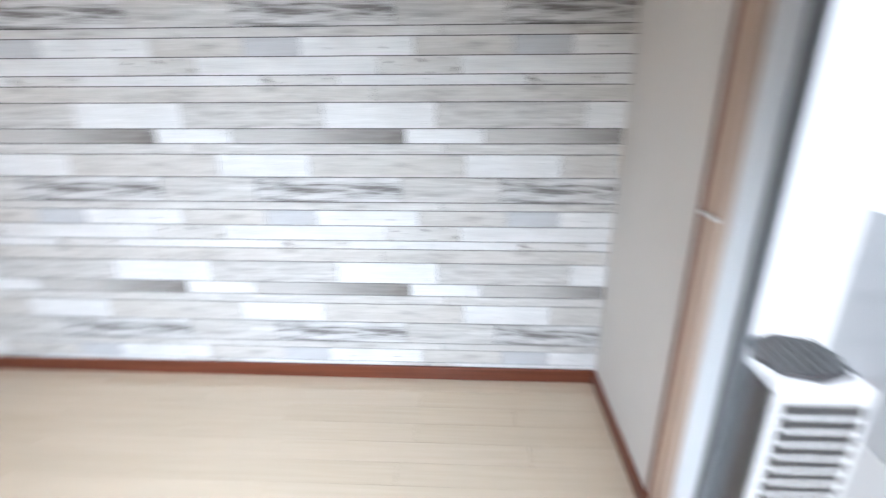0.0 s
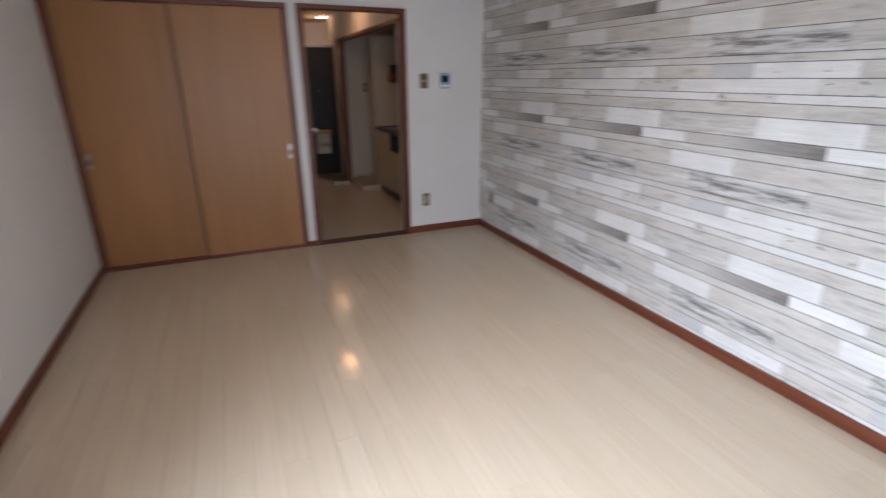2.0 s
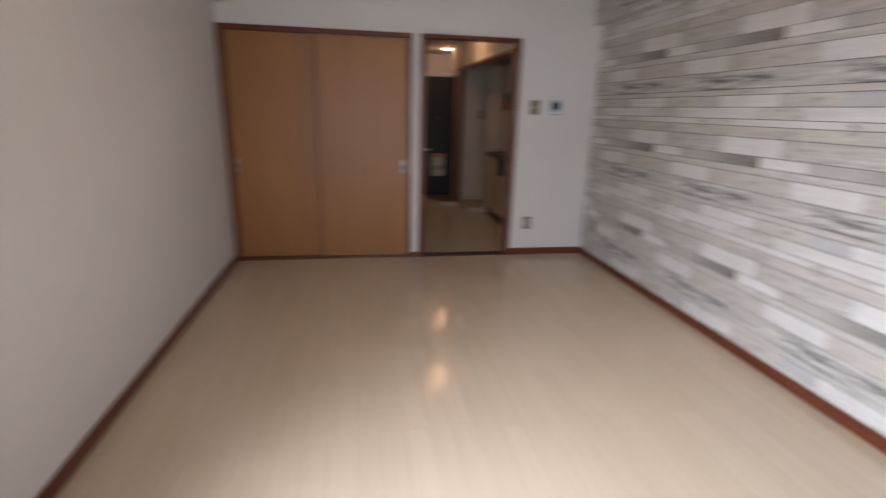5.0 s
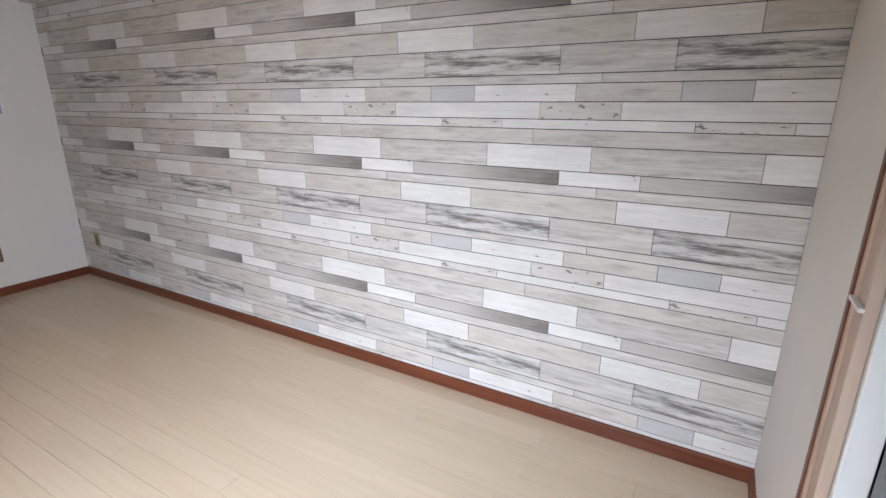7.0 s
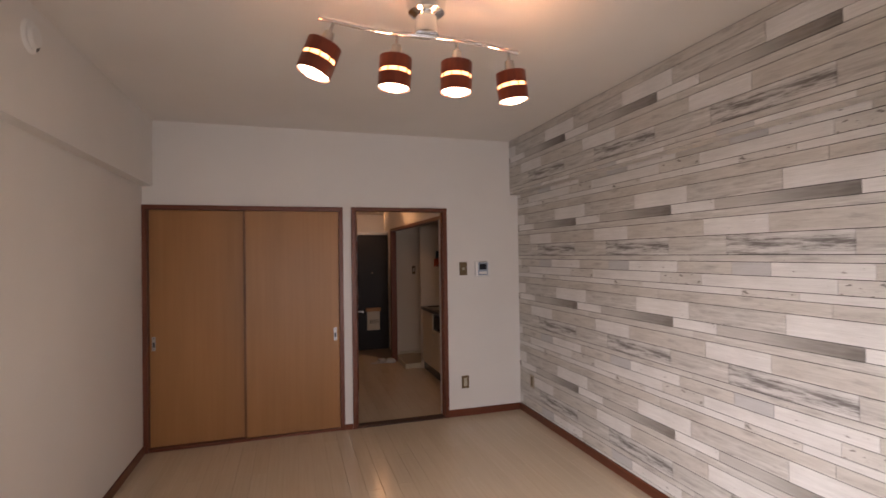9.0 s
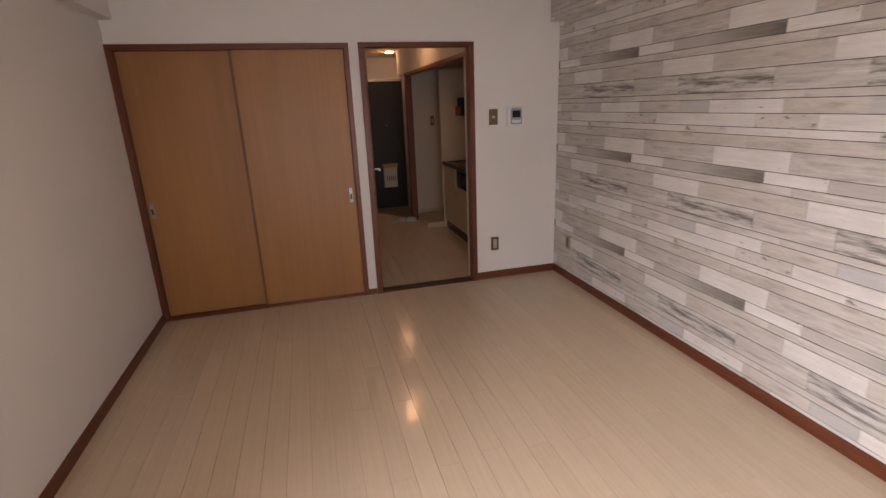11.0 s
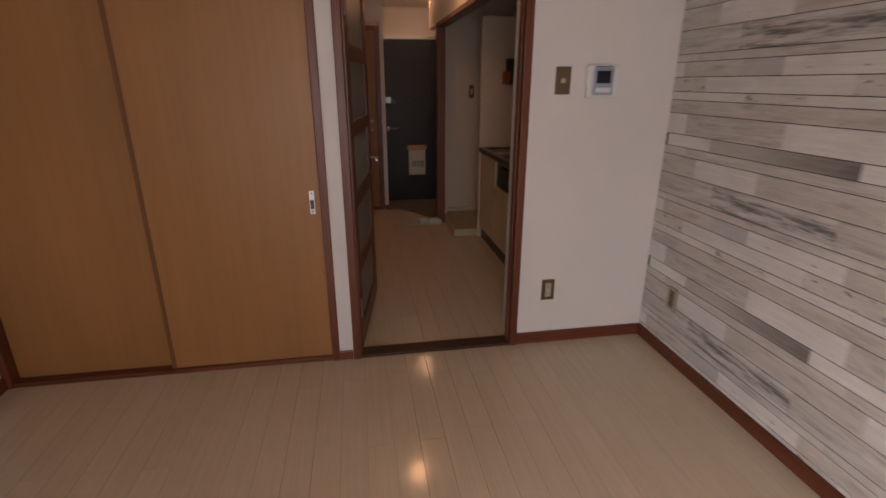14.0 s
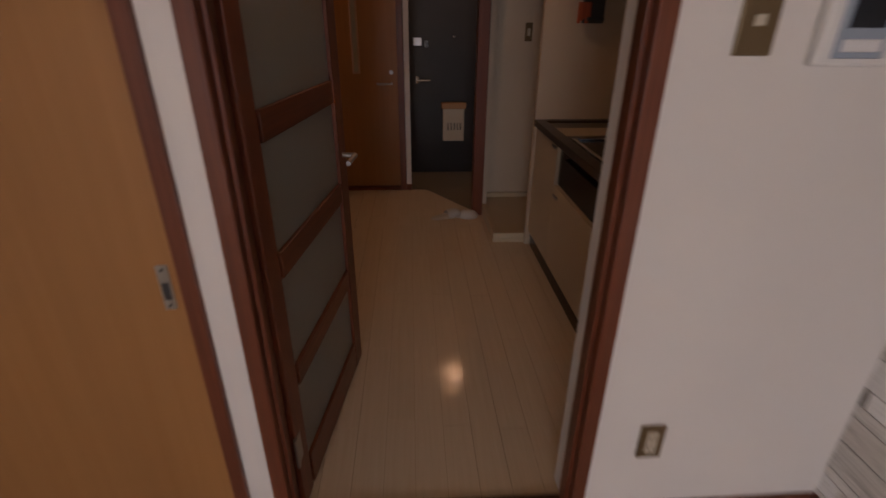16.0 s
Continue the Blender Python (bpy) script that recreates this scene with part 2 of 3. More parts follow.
def thing(name, at, label, category, group="", kind=""):
    ob = new(name)
    ob.location = at
    ob.empty_display_size = 0.1
    return tagged(ob, label, category, group, kind)


def part(name, bm, material, parent, label="", smooth=False):
    ob = new(name, mesh_of(name, bm, material, smooth))
    ob.parent = parent
    return tagged(ob, label)


def structure(name, bm, material, label, category):
    return tagged(new(name, mesh_of(name, bm, material)), label, category, kind="structure")


def solid(name, a, b, material, label, category, parts=(), bevel=0.0):
    bm = box_bm(a, b, bevel)
    for p, q in parts:
        add_box(bm, p, q, bevel)
    return structure(name, bm, material, label, category)


# ---- the room's shell ----
LX, WY, CZ = 4.603, -3.085, 2.485
T = 0.12
TW = 0.07
BEAM_N, BEAM_S, BEAM_Z = -0.08, -3.013, 1.99
floor = solid("floor", (0.0, WY, -0.20), (LX, 0, -0.006), FLOOR_JOINT, "pale lacquered wooden floorboards of the main room", "floor")
wall_north = solid("wall_north", (0.0, 0.002, -0.2), (LX + T, T, CZ), JOINT, "wall clad in whitewashed plank pattern with dark joints", "wall")
beam_north = solid("beam_north", (0.0, BEAM_N + 0.002, BEAM_Z + 0.002), (LX, 0.0, CZ), JOINT, "shallow beam clad in whitewashed plank pattern", "beam")
solid("wall_south", (-0.12, WY - T, -0.2), (3.143, WY, CZ), WALL, "plain white vinyl wall beside the closet", "wall",
      [((3.143, WY - T, -0.2), (4.177, WY, 0.807)), ((3.143, WY - T, 1.791), (4.177, WY, CZ)), ((4.177, WY - T, -0.2), (LX + T, WY, CZ))])
solid("beam_south", (0.0, WY, BEAM_Z), (LX, BEAM_S, CZ), WALL, "white boxed beam under the ceiling", "beam")
solid("wall_east", (LX, -0.70, -0.2), (LX + T, 0, CZ), WALL, "white wall round the balcony window", "wall",
      [((LX, -2.46, 1.84), (LX + T, -0.70, CZ)), ((LX, WY, -0.2), (LX + T, -2.46, CZ))])
solid("wall_west", (-TW, -0.722, -0.2), (0, 0.0, CZ), WALL, "white vinyl wall with closet and kitchen doorway", "wall",
      [((-TW, -1.525, 1.835), (0, -0.722, CZ)), ((-TW, -1.615, -0.2), (0, -1.525, CZ)), ((-TW, WY, 1.835), (0, -1.615, CZ)), ((-TW, WY, -0.2), (0, -1.615, 0.0))])
solid("ceiling", (-T, WY - T, CZ), (LX + T, T, CZ + 0.1), CEIL, "off-white vinyl ceiling", "ceiling")

BB, BT = 0.062, 0.013


def baseboard(name, a, b, m):
    bm = box_bm(a, b, 0.003)
    return structure(name, bm, m, "red-brown wooden baseboard along the wall", "baseboard")


baseboard("baseboard_north", (0.0, -BT, 0), (LX, 0.0, BB), TRIM_X)
baseboard("baseboard_south", (0.0, WY, 0), (LX, WY + BT, BB), TRIM_X)
baseboard("baseboard_west", (0.0, -0.703, 0), (BT, -BT, BB), TRIM_Y)
baseboard("baseboard_strip", (0.0, -1.612, 0), (BT, -1.547, 0.045), TRIM_Y)
baseboard("baseboard_east", (LX - BT, -0.68, 0), (LX, -BT, BB), TRIM_Y)
baseboard("baseboard_corner", (LX - BT, WY + BT, 0), (LX, -2.47, BB), TRIM_Y)

# ---- closet ----


def closet():
    c = thing("closet", (-0.05, -2.35, 0), "built-in closet with two tan sliding doors in red-brown frame", "closet")
    for n, a, b, m in (("jamb", (-0.10, -3.088, 0.0), (0.016, -3.052, 1.815), TRIM), ("jamb", (-0.10, -1.646, 0.0), (0.016, -1.612, 1.815), TRIM),
                       ("head", (-0.10, -3.088, 1.815), (0.018, -1.612, 1.85), TRIM_Y), ("sill", (-0.10, -3.052, 0.0), (0.008, -1.646, 0.022), TRIM_Y)):
        ob = part(n, box_bm(a, b, 0.002), m, c, "red-brown wooden frame")
        ob.matrix_parent_inverse = Matrix.Translation((0.05, 2.35, 0))
    for y0, y1, x0, edge, py in ((-3.05, -2.372, -0.062, -2.378, -3.022), (-2.386, -1.648, -0.030, -2.381, -1.683)):
        d = part("sliding_door", box_bm((x0, y0, 0.023), (x0 + 0.024, y1, 1.814), 0.002), TAN, c, "tan wood-grain sliding door")
        d.matrix_parent_inverse = Matrix.Translation((0.05, 2.35, 0))
        if edge < -2.3:
            s = part("edge_strip", box_bm((x0 + 0.0242, edge - 0.006, 0.024), (x0 + 0.027, edge + 0.012, 1.813)), wood_edge, d, "darker tan edging strip")
        bm = box_bm((x0 + 0.0245, py - 0.012, 0.748), (x0 + 0.0275, py + 0.012, 0.853), 0.001)
        h = part("pull", bm, STEEL, d, "recessed steel finger pull")
    return c


wood_edge = wood("tan_edge", (0.15, 0.062, 0.022), (0.21, 0.09, 0.032), 2, 0.45)
cl = closet()
# the slots inside each finger pull
for d in [o for o in cl.children if o.name.startswith("sliding_door")]:
    for h in [o for o in d.children if o.name.startswith("pull")]:
        vs = [v.co for v in h.data.vertices]
        cy = (min(v.y for v in vs) + max(v.y for v in vs)) / 2
        cx = max(v.x for v in vs)
        s = part("slot", box_bm((cx + 0.0002, cy - 0.0075, 0.772), (cx + 0.0012, cy + 0.0075, 0.812)), DARKGREY, d, "dark recess of the pull")
        for z in (0.758, 0.842):
            part("screw", rod_bm((cx, cy, z), (cx + 0.0014, cy, z), 0.0035, seg=10), DARKGREY, d, "small dark screw")
# closet inside, closed
solid("closet_back", (-0.75, WY - 0.06, -0.1), (-0.70, -1.62, 2.0), WALL, "plain closet interior wall", "wall")

# ---- kitchen doorway ----


def door_frame():
    f = structure("doorframe_kitchen", box_bm((-0.074, -1.545, 0.0), (0.020, -1.508, 1.822), 0.003), TRIM, "red-brown wooden door frame of the kitchen doorway", "door frame")
    for n, a, b, m in (("jamb", (-0.074, -0.742, 0.0), (0.020, -0.705, 1.822), TRIM), ("head", (-0.074, -1.545, 1.822), (0.022, -0.705, 1.853), TRIM_Y),
                       ("sill", (-0.074, -1.508, 0.0), (0.012, -0.742, 0.014), SHADED_SILL),
                       ("stop", (-0.030, -1.508, 0.014), (-0.006, -1.498, 1.822), TRIM), ("stop", (-0.030, -0.752, 0.014), (-0.006, -0.742, 1.822), TRIM)):
        part(n, box_bm(a, b, 0.002), m, f)
    return f


door_frame()


def glass_door():
    """A leaf of red-brown stiles and rails with five frosted panes, swung into the kitchen."""
    d = thing("glazed_door", (-0.070, -1.494, 0.02), "open red-brown kitchen door with five frosted glass panes", "door")
    w, h, t = 0.715, 1.795, 0.034
    part("stile", box_bm((0, 0, 0), (0.07, t, h), 0.003), TRIM, d)
    part("stile", box_bm((w - 0.085, 0, 0), (w, t, h), 0.003), TRIM, d)
    zs = [(0.0, 0.115), (0.378, 0.448), (0.712, 0.782), (1.046, 1.116), (1.38, 1.45), (1.70, h)]
    for a, b in zs:
        part("rail", box_bm((0.085, 0.001, a), (w - 0.085, t - 0.001, b), 0.003), TRIM_X, d)
    for (_, a), (b, _) in zip(zs, zs[1:]):
        part("pane", box_bm((0.083, 0.012, a - 0.002), (w - 0.083, 0.018, b + 0.002)), FROST, d, "frosted glass pane")
    hb = rod_bm((w - 0.045, -0.045, 0.87), (w - 0.045, t + 0.045, 0.87), 0.009, seg=12)
    add_rod(hb, (w - 0.045, t + 0.045, 0.87), (w - 0.15, t + 0.047, 0.87), 0.008, seg=12)
    add_rod(hb, (w - 0.045, -0.045, 0.87), (w - 0.15, -0.047, 0.87), 0.008, seg=12)
    add_rod(hb, (w - 0.045, t, 0.87), (w - 0.045, t + 0.008, 0.87), 0.024, seg=16)
    part("lever_handle", hb, STEEL, d, "steel lever handle", True)
    for z in (0.22, 1.60):
        part("hinge", add_rod(box_bm((0.0, -0.002, z - 0.045), (0.03, 0.0, z + 0.045)), (-0.006, -0.002, z - 0.05), (-0.006, -0.002, z + 0.05), 0.006, seg=10), STEEL, d, "steel butt hinge")
    d.rotation_euler = (0, 0, radians(172))
    # mirrored swing: leaf runs into the kitchen
    return d


glass_door()

# ---- kitchen and entrance shell ----
KZ = 2.11
KX = -3.88
solid("kitchen_floor", (-2.40, -2.3, -0.2), (-TW - 0.001, 0.12, -0.006), FLOOR_JOINT, "pale wooden floorboards of the kitchen", "floor",
      [((-3.0, -2.3, -0.2), (-2.40, -1.17, -0.006))])
solid("kitchen_ceiling", (KX - 0.1, -2.4, KZ), (-TW, 0.2, KZ + 0.08), CEIL, "white kitchen ceiling", "ceiling")
solid("kitchen_wall_back", (-3.0, 0.12, -0.2), (-TW, 0.22, KZ), CREAM_WALL, "cream wall behind the kitchen unit", "wall")
solid("kitchen_wall_south", (-3.0, -2.4, -0.2), (-0.70, -2.3, KZ), WALL, "plain white hall wall", "wall", [((-0.75, -2.3, -0.2), (-0.70, -1.64, KZ)), ((-0.70, -1.66, -0.2), (-TW, -1.62, KZ))])
solid("hall_wall", (-3.10, -1.212, -0.2), (-3.0, -1.172, KZ), WALL, "white wall beside the washroom door", "wall",
      [((-3.10, -2.4, 1.86), (-3.0, -1.212, KZ)), ((-3.10, -2.4, -0.2), (-3.0, -2.02, 1.86))])
solid("entrance_wall_south", (KX, -1.40, -0.2), (-3.10, -1.32, KZ), WALL, "white entrance wall", "wall")
solid("entrance_wall_north", (KX, -0.50, -0.2), (-2.80, -0.42, KZ), WALL, "white entrance wall", "wall")
solid("entrance_wall_end", (KX - 0.1, -2.4, -0.2), (KX - 0.03, 0.2, KZ), WALL, "cream wall above the entrance door", "wall",
      [((KX - 0.03, -1.40, 1.81), (KX, -0.42, KZ))])
solid("washer_wall", (-2.80, -0.66, -0.2), (-2.75, 0.12, KZ), CREAM_WALL, "cream wall behind the washing machine pan", "wall", [((-2.75, -0.66, -0.2), (-2.475, -0.62, KZ))])
solid("kitchen_partition", (-1.915, -0.455, 0.0), (-1.885, 0.12, 1.80), CREAM_WALL, "cream side panel between washer space and kitchen unit", "wall")
solid("bulkhead", (-3.0, -0.715, 1.80), (-TW, -0.64, KZ), WALL, "white bulkhead over the kitchen recess", "wall")
solid("trim_post", (-2.475, -0.735, -0.002), (-2.395, -0.66, 1.80), TRIM, "red-brown post at the end of the washer wall", "trim", bevel=0.003)
solid("trim_header", (-2.395, -0.735, 1.765), (-TW - 0.01, -0.65, 1.80), TRIM_X, "red-brown header trim over the kitchen recess", "trim", bevel=0.003)
solid("wall_kitchen_end", (-0.14, -0.735, -0.2), (-0.075, -0.66, 1.765), WALL, "white wall return beside the doorway", "wall")

# entrance floor, lower, with a slanting wooden edge
bm = bmesh.new()
add_box(bm, (KX, -1.32, -0.2), (-2.402, -0.50, -0.10))
structure("entrance_floor", bm, TILE, "grey tiled entrance floor, a step lower", "floor")

# ---- entrance door ----


def entrance_door():
    x = KX
    d = tagged(new("door_entrance", mesh_of("door_entrance", box_bm((x, -1.31, -0.098), (x + 0.045, -0.505, 1.778), 0.003), ENTRY)),
               "dark grey steel entrance door with letter box", "door", kind="structure")
    f = x + 0.045
    hb = box_bm((f, -1.115, 0.755), (f + 0.012, -1.085, 0.815), 0.003)
    add_rod(hb, (f, -1.10, 0.785), (f + 0.055, -1.10, 0.785), 0.009, seg=12)
    add_rod(hb, (f + 0.055, -1.105, 0.785), (f + 0.055, -0.985, 0.785), 0.009, 0.007, seg=12)
    part("lever_handle", hb, CHROME, d, "bright chrome lever handle", True)
    lk = box_bm((f, -1.135, 1.08), (f + 0.03, -1.06, 1.145), 0.004)
    part("lock", lk, STEEL, d, "steel door lock")
    part("thumb_turn", add_rod(box_bm((f, -1.04, 1.06), (f + 0.028, -0.995, 1.125), 0.006), (f + 0.02, -1.018, 1.09), (f + 0.05, -1.018, 1.09), 0.014, seg=14), BLACK, d, "black thumb turn")
    part("peephole", rod_bm((f, -0.768, 1.154), (f + 0.008, -0.768, 1.154), 0.010, seg=14), CHROME, d, "chrome peephole")
    lb = box_bm((f, -0.865, 0.225), (f + 0.05, -0.66, 0.53), 0.006)
    box = part("letter_box", lb, IVORY, d, "cream letter box")
    part("lid", box_bm((f, -0.88, 0.53), (f + 0.065, -0.645, 0.585), 0.006), mat("orange_brown_lid", (0.42, 0.22, 0.09), 0.5), box, "tan lid of the letter box")
    for i in range(5):
        y = -0.82 + i * 0.03
        part("slot", box_bm((f + 0.0495, y, 0.33), (f + 0.052, y + 0.012, 0.40)), DARKGREY, box)
    return d


entrance_door()
solid("entrance_door_frame", (KX, -1.325, -0.099), (KX + 0.055, -1.311, 1.81), STEEL, "dark steel frame round the entrance door", "door frame",
      [((KX, -0.504, -0.099), (KX + 0.055, -0.49, 1.81)), ((KX, -1.325, 1.779), (KX + 0.055, -0.49, 1.81))])


def washroom_door():
    d = tagged(new("door_washroom", mesh_of("door_washroom", box_bm((-3.06, -1.965, 0.03), (-3.025, -1.262, 1.795), 0.003), TAN)), "tan wooden washroom door with narrow lit slit", "door", kind="structure")
    f = -3.025
    part("slit_frame", box_bm((f, -1.60, 0.92), (f + 0.008, -1.545, 1.70), 0.002), PALE_OAK, d, "pale bead round the slit")
    part("slit_pane", box_bm((f + 0.007, -1.588, 0.935), (f + 0.0095, -1.557, 1.685)), FROST, d, "narrow frosted pane")
    hb = rod_bm((f, -1.31, 0.85), (f + 0.05, -1.31, 0.85), 0.009, seg=12)
    add_rod(hb, (f + 0.05, -1.305, 0.85), (f + 0.05, -1.42, 0.85), 0.008, seg=12)
    part("lever_handle", hb, STEEL, d, "dull steel lever handle", True)
    part("lock", rod_bm((f, -1.31, 0.93), (f + 0.006, -1.31, 0.93), 0.016, seg=14), STEEL, d)
    return d


washroom_door()
fr = solid("doorframe_washroom", (-3.09, -1.262, 0.0), (-2.992, -1.215, 1.83), TRIM, "red-brown frame round the washroom door", "door frame", bevel=0.002)
part("head", box_bm((-3.09, -2.01, 1.798), (-2.992, -1.262, 1.83), 0.002), TRIM_Y, fr)
part("jamb", box_bm((-3.09, -2.01, 0.0), (-2.992, -1.967, 1.798), 0.002), TRIM, fr)
part("sill", box_bm((-3.09, -1.967, 0.0), (-2.992, -1.262, 0.029), 0.002), TRIM_Y, fr)
baseboard("baseboard_hall", (-3.0, -1.214, 0), (-2.988, -1.17, 0.05), TRIM_Y)

# ---- kitchen unit ----


def sink_cabinet():
    c = thing("kitchen_cabinet", (-1.4, -0.17, 0), "cream kitchen base cabinet with dark toe kick", "cabinet")
    o = Matrix.Translation((1.4, 0.17, 0))
    for n, bm, m, lab in (
            ("body", add_box(add_box(box_bm((-1.875, -0.425, 0.10), (-1.42, 0.10, 0.750)), (-1.42, -0.425, 0.10), (-0.62, 0.10, 0.55)), (-0.66, -0.425, 0.55), (-0.62, 0.10, 0.750)), CREAM, ""),
            ("toe_kick", box_bm((-1.875, -0.425, 0.0), (-0.62, 0.10, 0.10)), BLACK, "black recessed toe kick"),
            ("door", box_bm((-1.873, -0.445, 0.105), (-1.425, -0.4255, 0.747), 0.002), CREAM, "cream cabinet door"),
            ("door", box_bm((-1.420, -0.445, 0.105), (-0.622, -0.4255, 0.545), 0.002), CREAM, "cream cabinet door"),
            ("grill_front", add_box(box_bm((-1.418, -0.43, 0.553), (-0.662, 0.08, 0.749), 0.003), (-1.30, -0.45, 0.70), (-0.80, -0.43, 0.715), 0.002), BLACK, "glossy black grill front")):
        ob = part(n, bm, m, c, lab)
        ob.matrix_parent_inverse = o
    for x, z in ((-1.47, 0.73), (-1.37, 0.50)):
        ob = part("handle", box_bm((x - 0.03, -0.458, z - 0.006), (x + 0.03, -0.445, z + 0.006), 0.003), STEEL, c, "small steel handle")
        ob.matrix_parent_inverse = o
    return c


sink_cabinet()


def worktop():
    w = thing("worktop", (-1.3, -0.17, 0.752), "dark stained steel worktop with sunken sink", "worktop")
    o = Matrix.Translation((1.3, 0.17, -0.752))
    top = add_box(box_bm((-1.88, -0.46, 0.752), (-0.61, -0.40, 0.789), 0.004), (-1.88, 0.06, 0.752), (-0.61, 0.115, 0.789), 0.004)
    for a, b in ((-1.88, -1.84), (-1.45, -1.36), (-0.70, -0.61)):
        add_box(top, (a, -0.40, 0.752), (b, 0.06, 0.789))
    darksteel = mat("dark_worktop_steel", (0.10, 0.085, 0.075), 0.35, 0.7)
    for n, bm, m, lab in (("top", top, darksteel, ""), ("sink_bowl", add_box(add_box(add_box(add_box(box_bm((-1.84, -0.40, 0.64), (-1.45, 0.06, 0.65)), (-1.84, -0.40, 0.65), (-1.83, 0.06, 0.774)), (-1.46, -0.40, 0.65), (-1.45, 0.06, 0.774)), (-1.83, -0.40, 0.65), (-1.46, -0.39, 0.774)), (-1.83, 0.05, 0.65), (-1.46, 0.06, 0.774)), STEEL, "steel sink bowl"),
                          ("backsplash_lip", box_bm((-1.88, 0.10, 0.789), (-0.61, 0.115, 0.87)), darksteel, "")):
        ob = part(n, bm, m, w, lab)
        ob.matrix_parent_inverse = o
    return w


worktop()


def gas_stove():
    s = thing("gas_stove", (-1.03, -0.18, 0.754), "steel-rimmed two-burner gas stove set into the worktop", "stove")
    body = part("body", box_bm((-0.325, -0.215, 0.0), (0.325, 0.235, 0.035), 0.004), BLACK, s)
    rim = box_bm((-0.33, -0.22, 0.035), (0.33, -0.205, 0.045), 0.002)
    add_box(rim, (-0.33, 0.225, 0.035), (0.33, 0.24, 0.045), 0.002)
    add_box(rim, (-0.33, -0.205, 0.035), (-0.315, 0.225, 0.045), 0.002)
    add_box(rim, (0.315, -0.205, 0.035), (0.33, 0.225, 0.045), 0.002)
    part("rim", rim, CHROME, s, "bright steel rim")
    for x in (-0.15, 0.15):
        b = rod_bm((x, 0.02, 0.035), (x, 0.02, 0.055), 0.045, seg=20)
        part("burner", b, DARKGREY, s)
        g = bmesh.new()
        for k in range(4):
            a = k * math.pi / 2
            add_box(g, (x + 0.08 * math.cos(a) - 0.03, 0.02 + 0.08 * math.sin(a) - 0.03, 0.05), (x + 0.08 * math.cos(a) + 0.03, 0.02 + 0.08 * math.sin(a) + 0.03, 0.062))
        part("pan_support", g, BLACK, s)
    return s


gas_stove()


def faucet():
    f = thing("faucet", (-1.66, 0.085, 0.789), "chrome kitchen tap with thin curved spout", "tap")
    part("base", rod_bm((0, 0, 0), (0, 0, 0.09), 0.022, 0.016), CHROME, f, "", True)
    pts = [Vector((0, -0.22 * (1 - math.cos(t)) / 2, 0.09 + 0.14 * math.sin(t))) for t in [i * math.pi / 10 for i in range(9)]]
    b = tube_bm(pts, 0.010)
    part("spout", b, CHROME, f, "", True)
    part("lever", box_bm((-0.012, -0.02, 0.095), (0.06, 0.02, 0.11), 0.004), CHROME, f)
    return f


faucet()


def wall_rack():
    r = thing("utensil_rack", (-1.884, -0.235, 1.29), "small dark wall rack with a red cloth, on kitchen panel", "rack")
    b = add_box(box_bm((0.0, -0.02, 0.0), (0.035, 0.09, 0.20), 0.006), (0.035, -0.01, 0.01), (0.07, 0.08, 0.03), 0.004)
    part("rack", b, DARKGREY, r)
    cl = bmesh.new()
    for i in range(5):
        add_box(cl, (0.036 + 0.006 * (i % 2), -0.055 + i * 0.013, 0.012 * (i % 3)), (0.052 + 0.006 * (i % 2), -0.040 + i * 0.013, 0.10), 0.004)
    part("cloth", cl, COPPER_RED, r, "folded red cloth")
    return r


wall_rack()


def washer_pan():
    p = thing("washer_pan", (-2.2, -0.27, 0), "cream plastic washing machine drain pan on floor", "drain pan")
    x0, x1, y0, y1, h = -0.545, 0.28, -0.385, 0.36, 0.06
    part("tray", box_bm((x0, y0, 0.0), (x1, y1, 0.025)), PAN_CREAM, p)
    rim = box_bm((x0, y0, 0.025), (x1, y0 + 0.03, h), 0.006)
    add_box(rim, (x0, y0 + 0.03, 0.025), (x0 + 0.03, y1, h), 0.006)
    add_box(rim, (x1 - 0.03, y0 + 0.03, 0.025), (x1, y1, h), 0.006)
    part("rim", rim, PAN_CREAM, p, "raised cream rim")
    part("drain", rod_bm((-0.02, 0.0, 0.025), (-0.02, 0.0, 0.035), 0.05, seg=18), WHITE_PLASTIC, p)
    return p


washer_pan()


def wall_plate(name, origin, turn, w, h, plate, inner, label, category, holes=()):
    """A bevelled cover plate with its inset, facing local +x."""
    s = thing(name, origin, label, category)
    s.rotation_euler = (0, 0, radians(turn))
    part("plate", box_bm((0, -w / 2, -h / 2), (0.007, w / 2, h / 2), 0.003), plate, s)
    part("insert", box_bm((0.006, -w * inner[0] / 2, -h * inner[1] / 2), (0.010, w * inner[0] / 2, h * inner[1] / 2), 0.0015), inner[2], s)
    for y, z in holes:
        for dy in (-0.0065, 0.0065):
            part("slot", box_bm((0.0098, y + dy - 0.0012, z - 0.005), (0.0105, y + dy + 0.0012, z + 0.005)), BLACK, s)
    return s


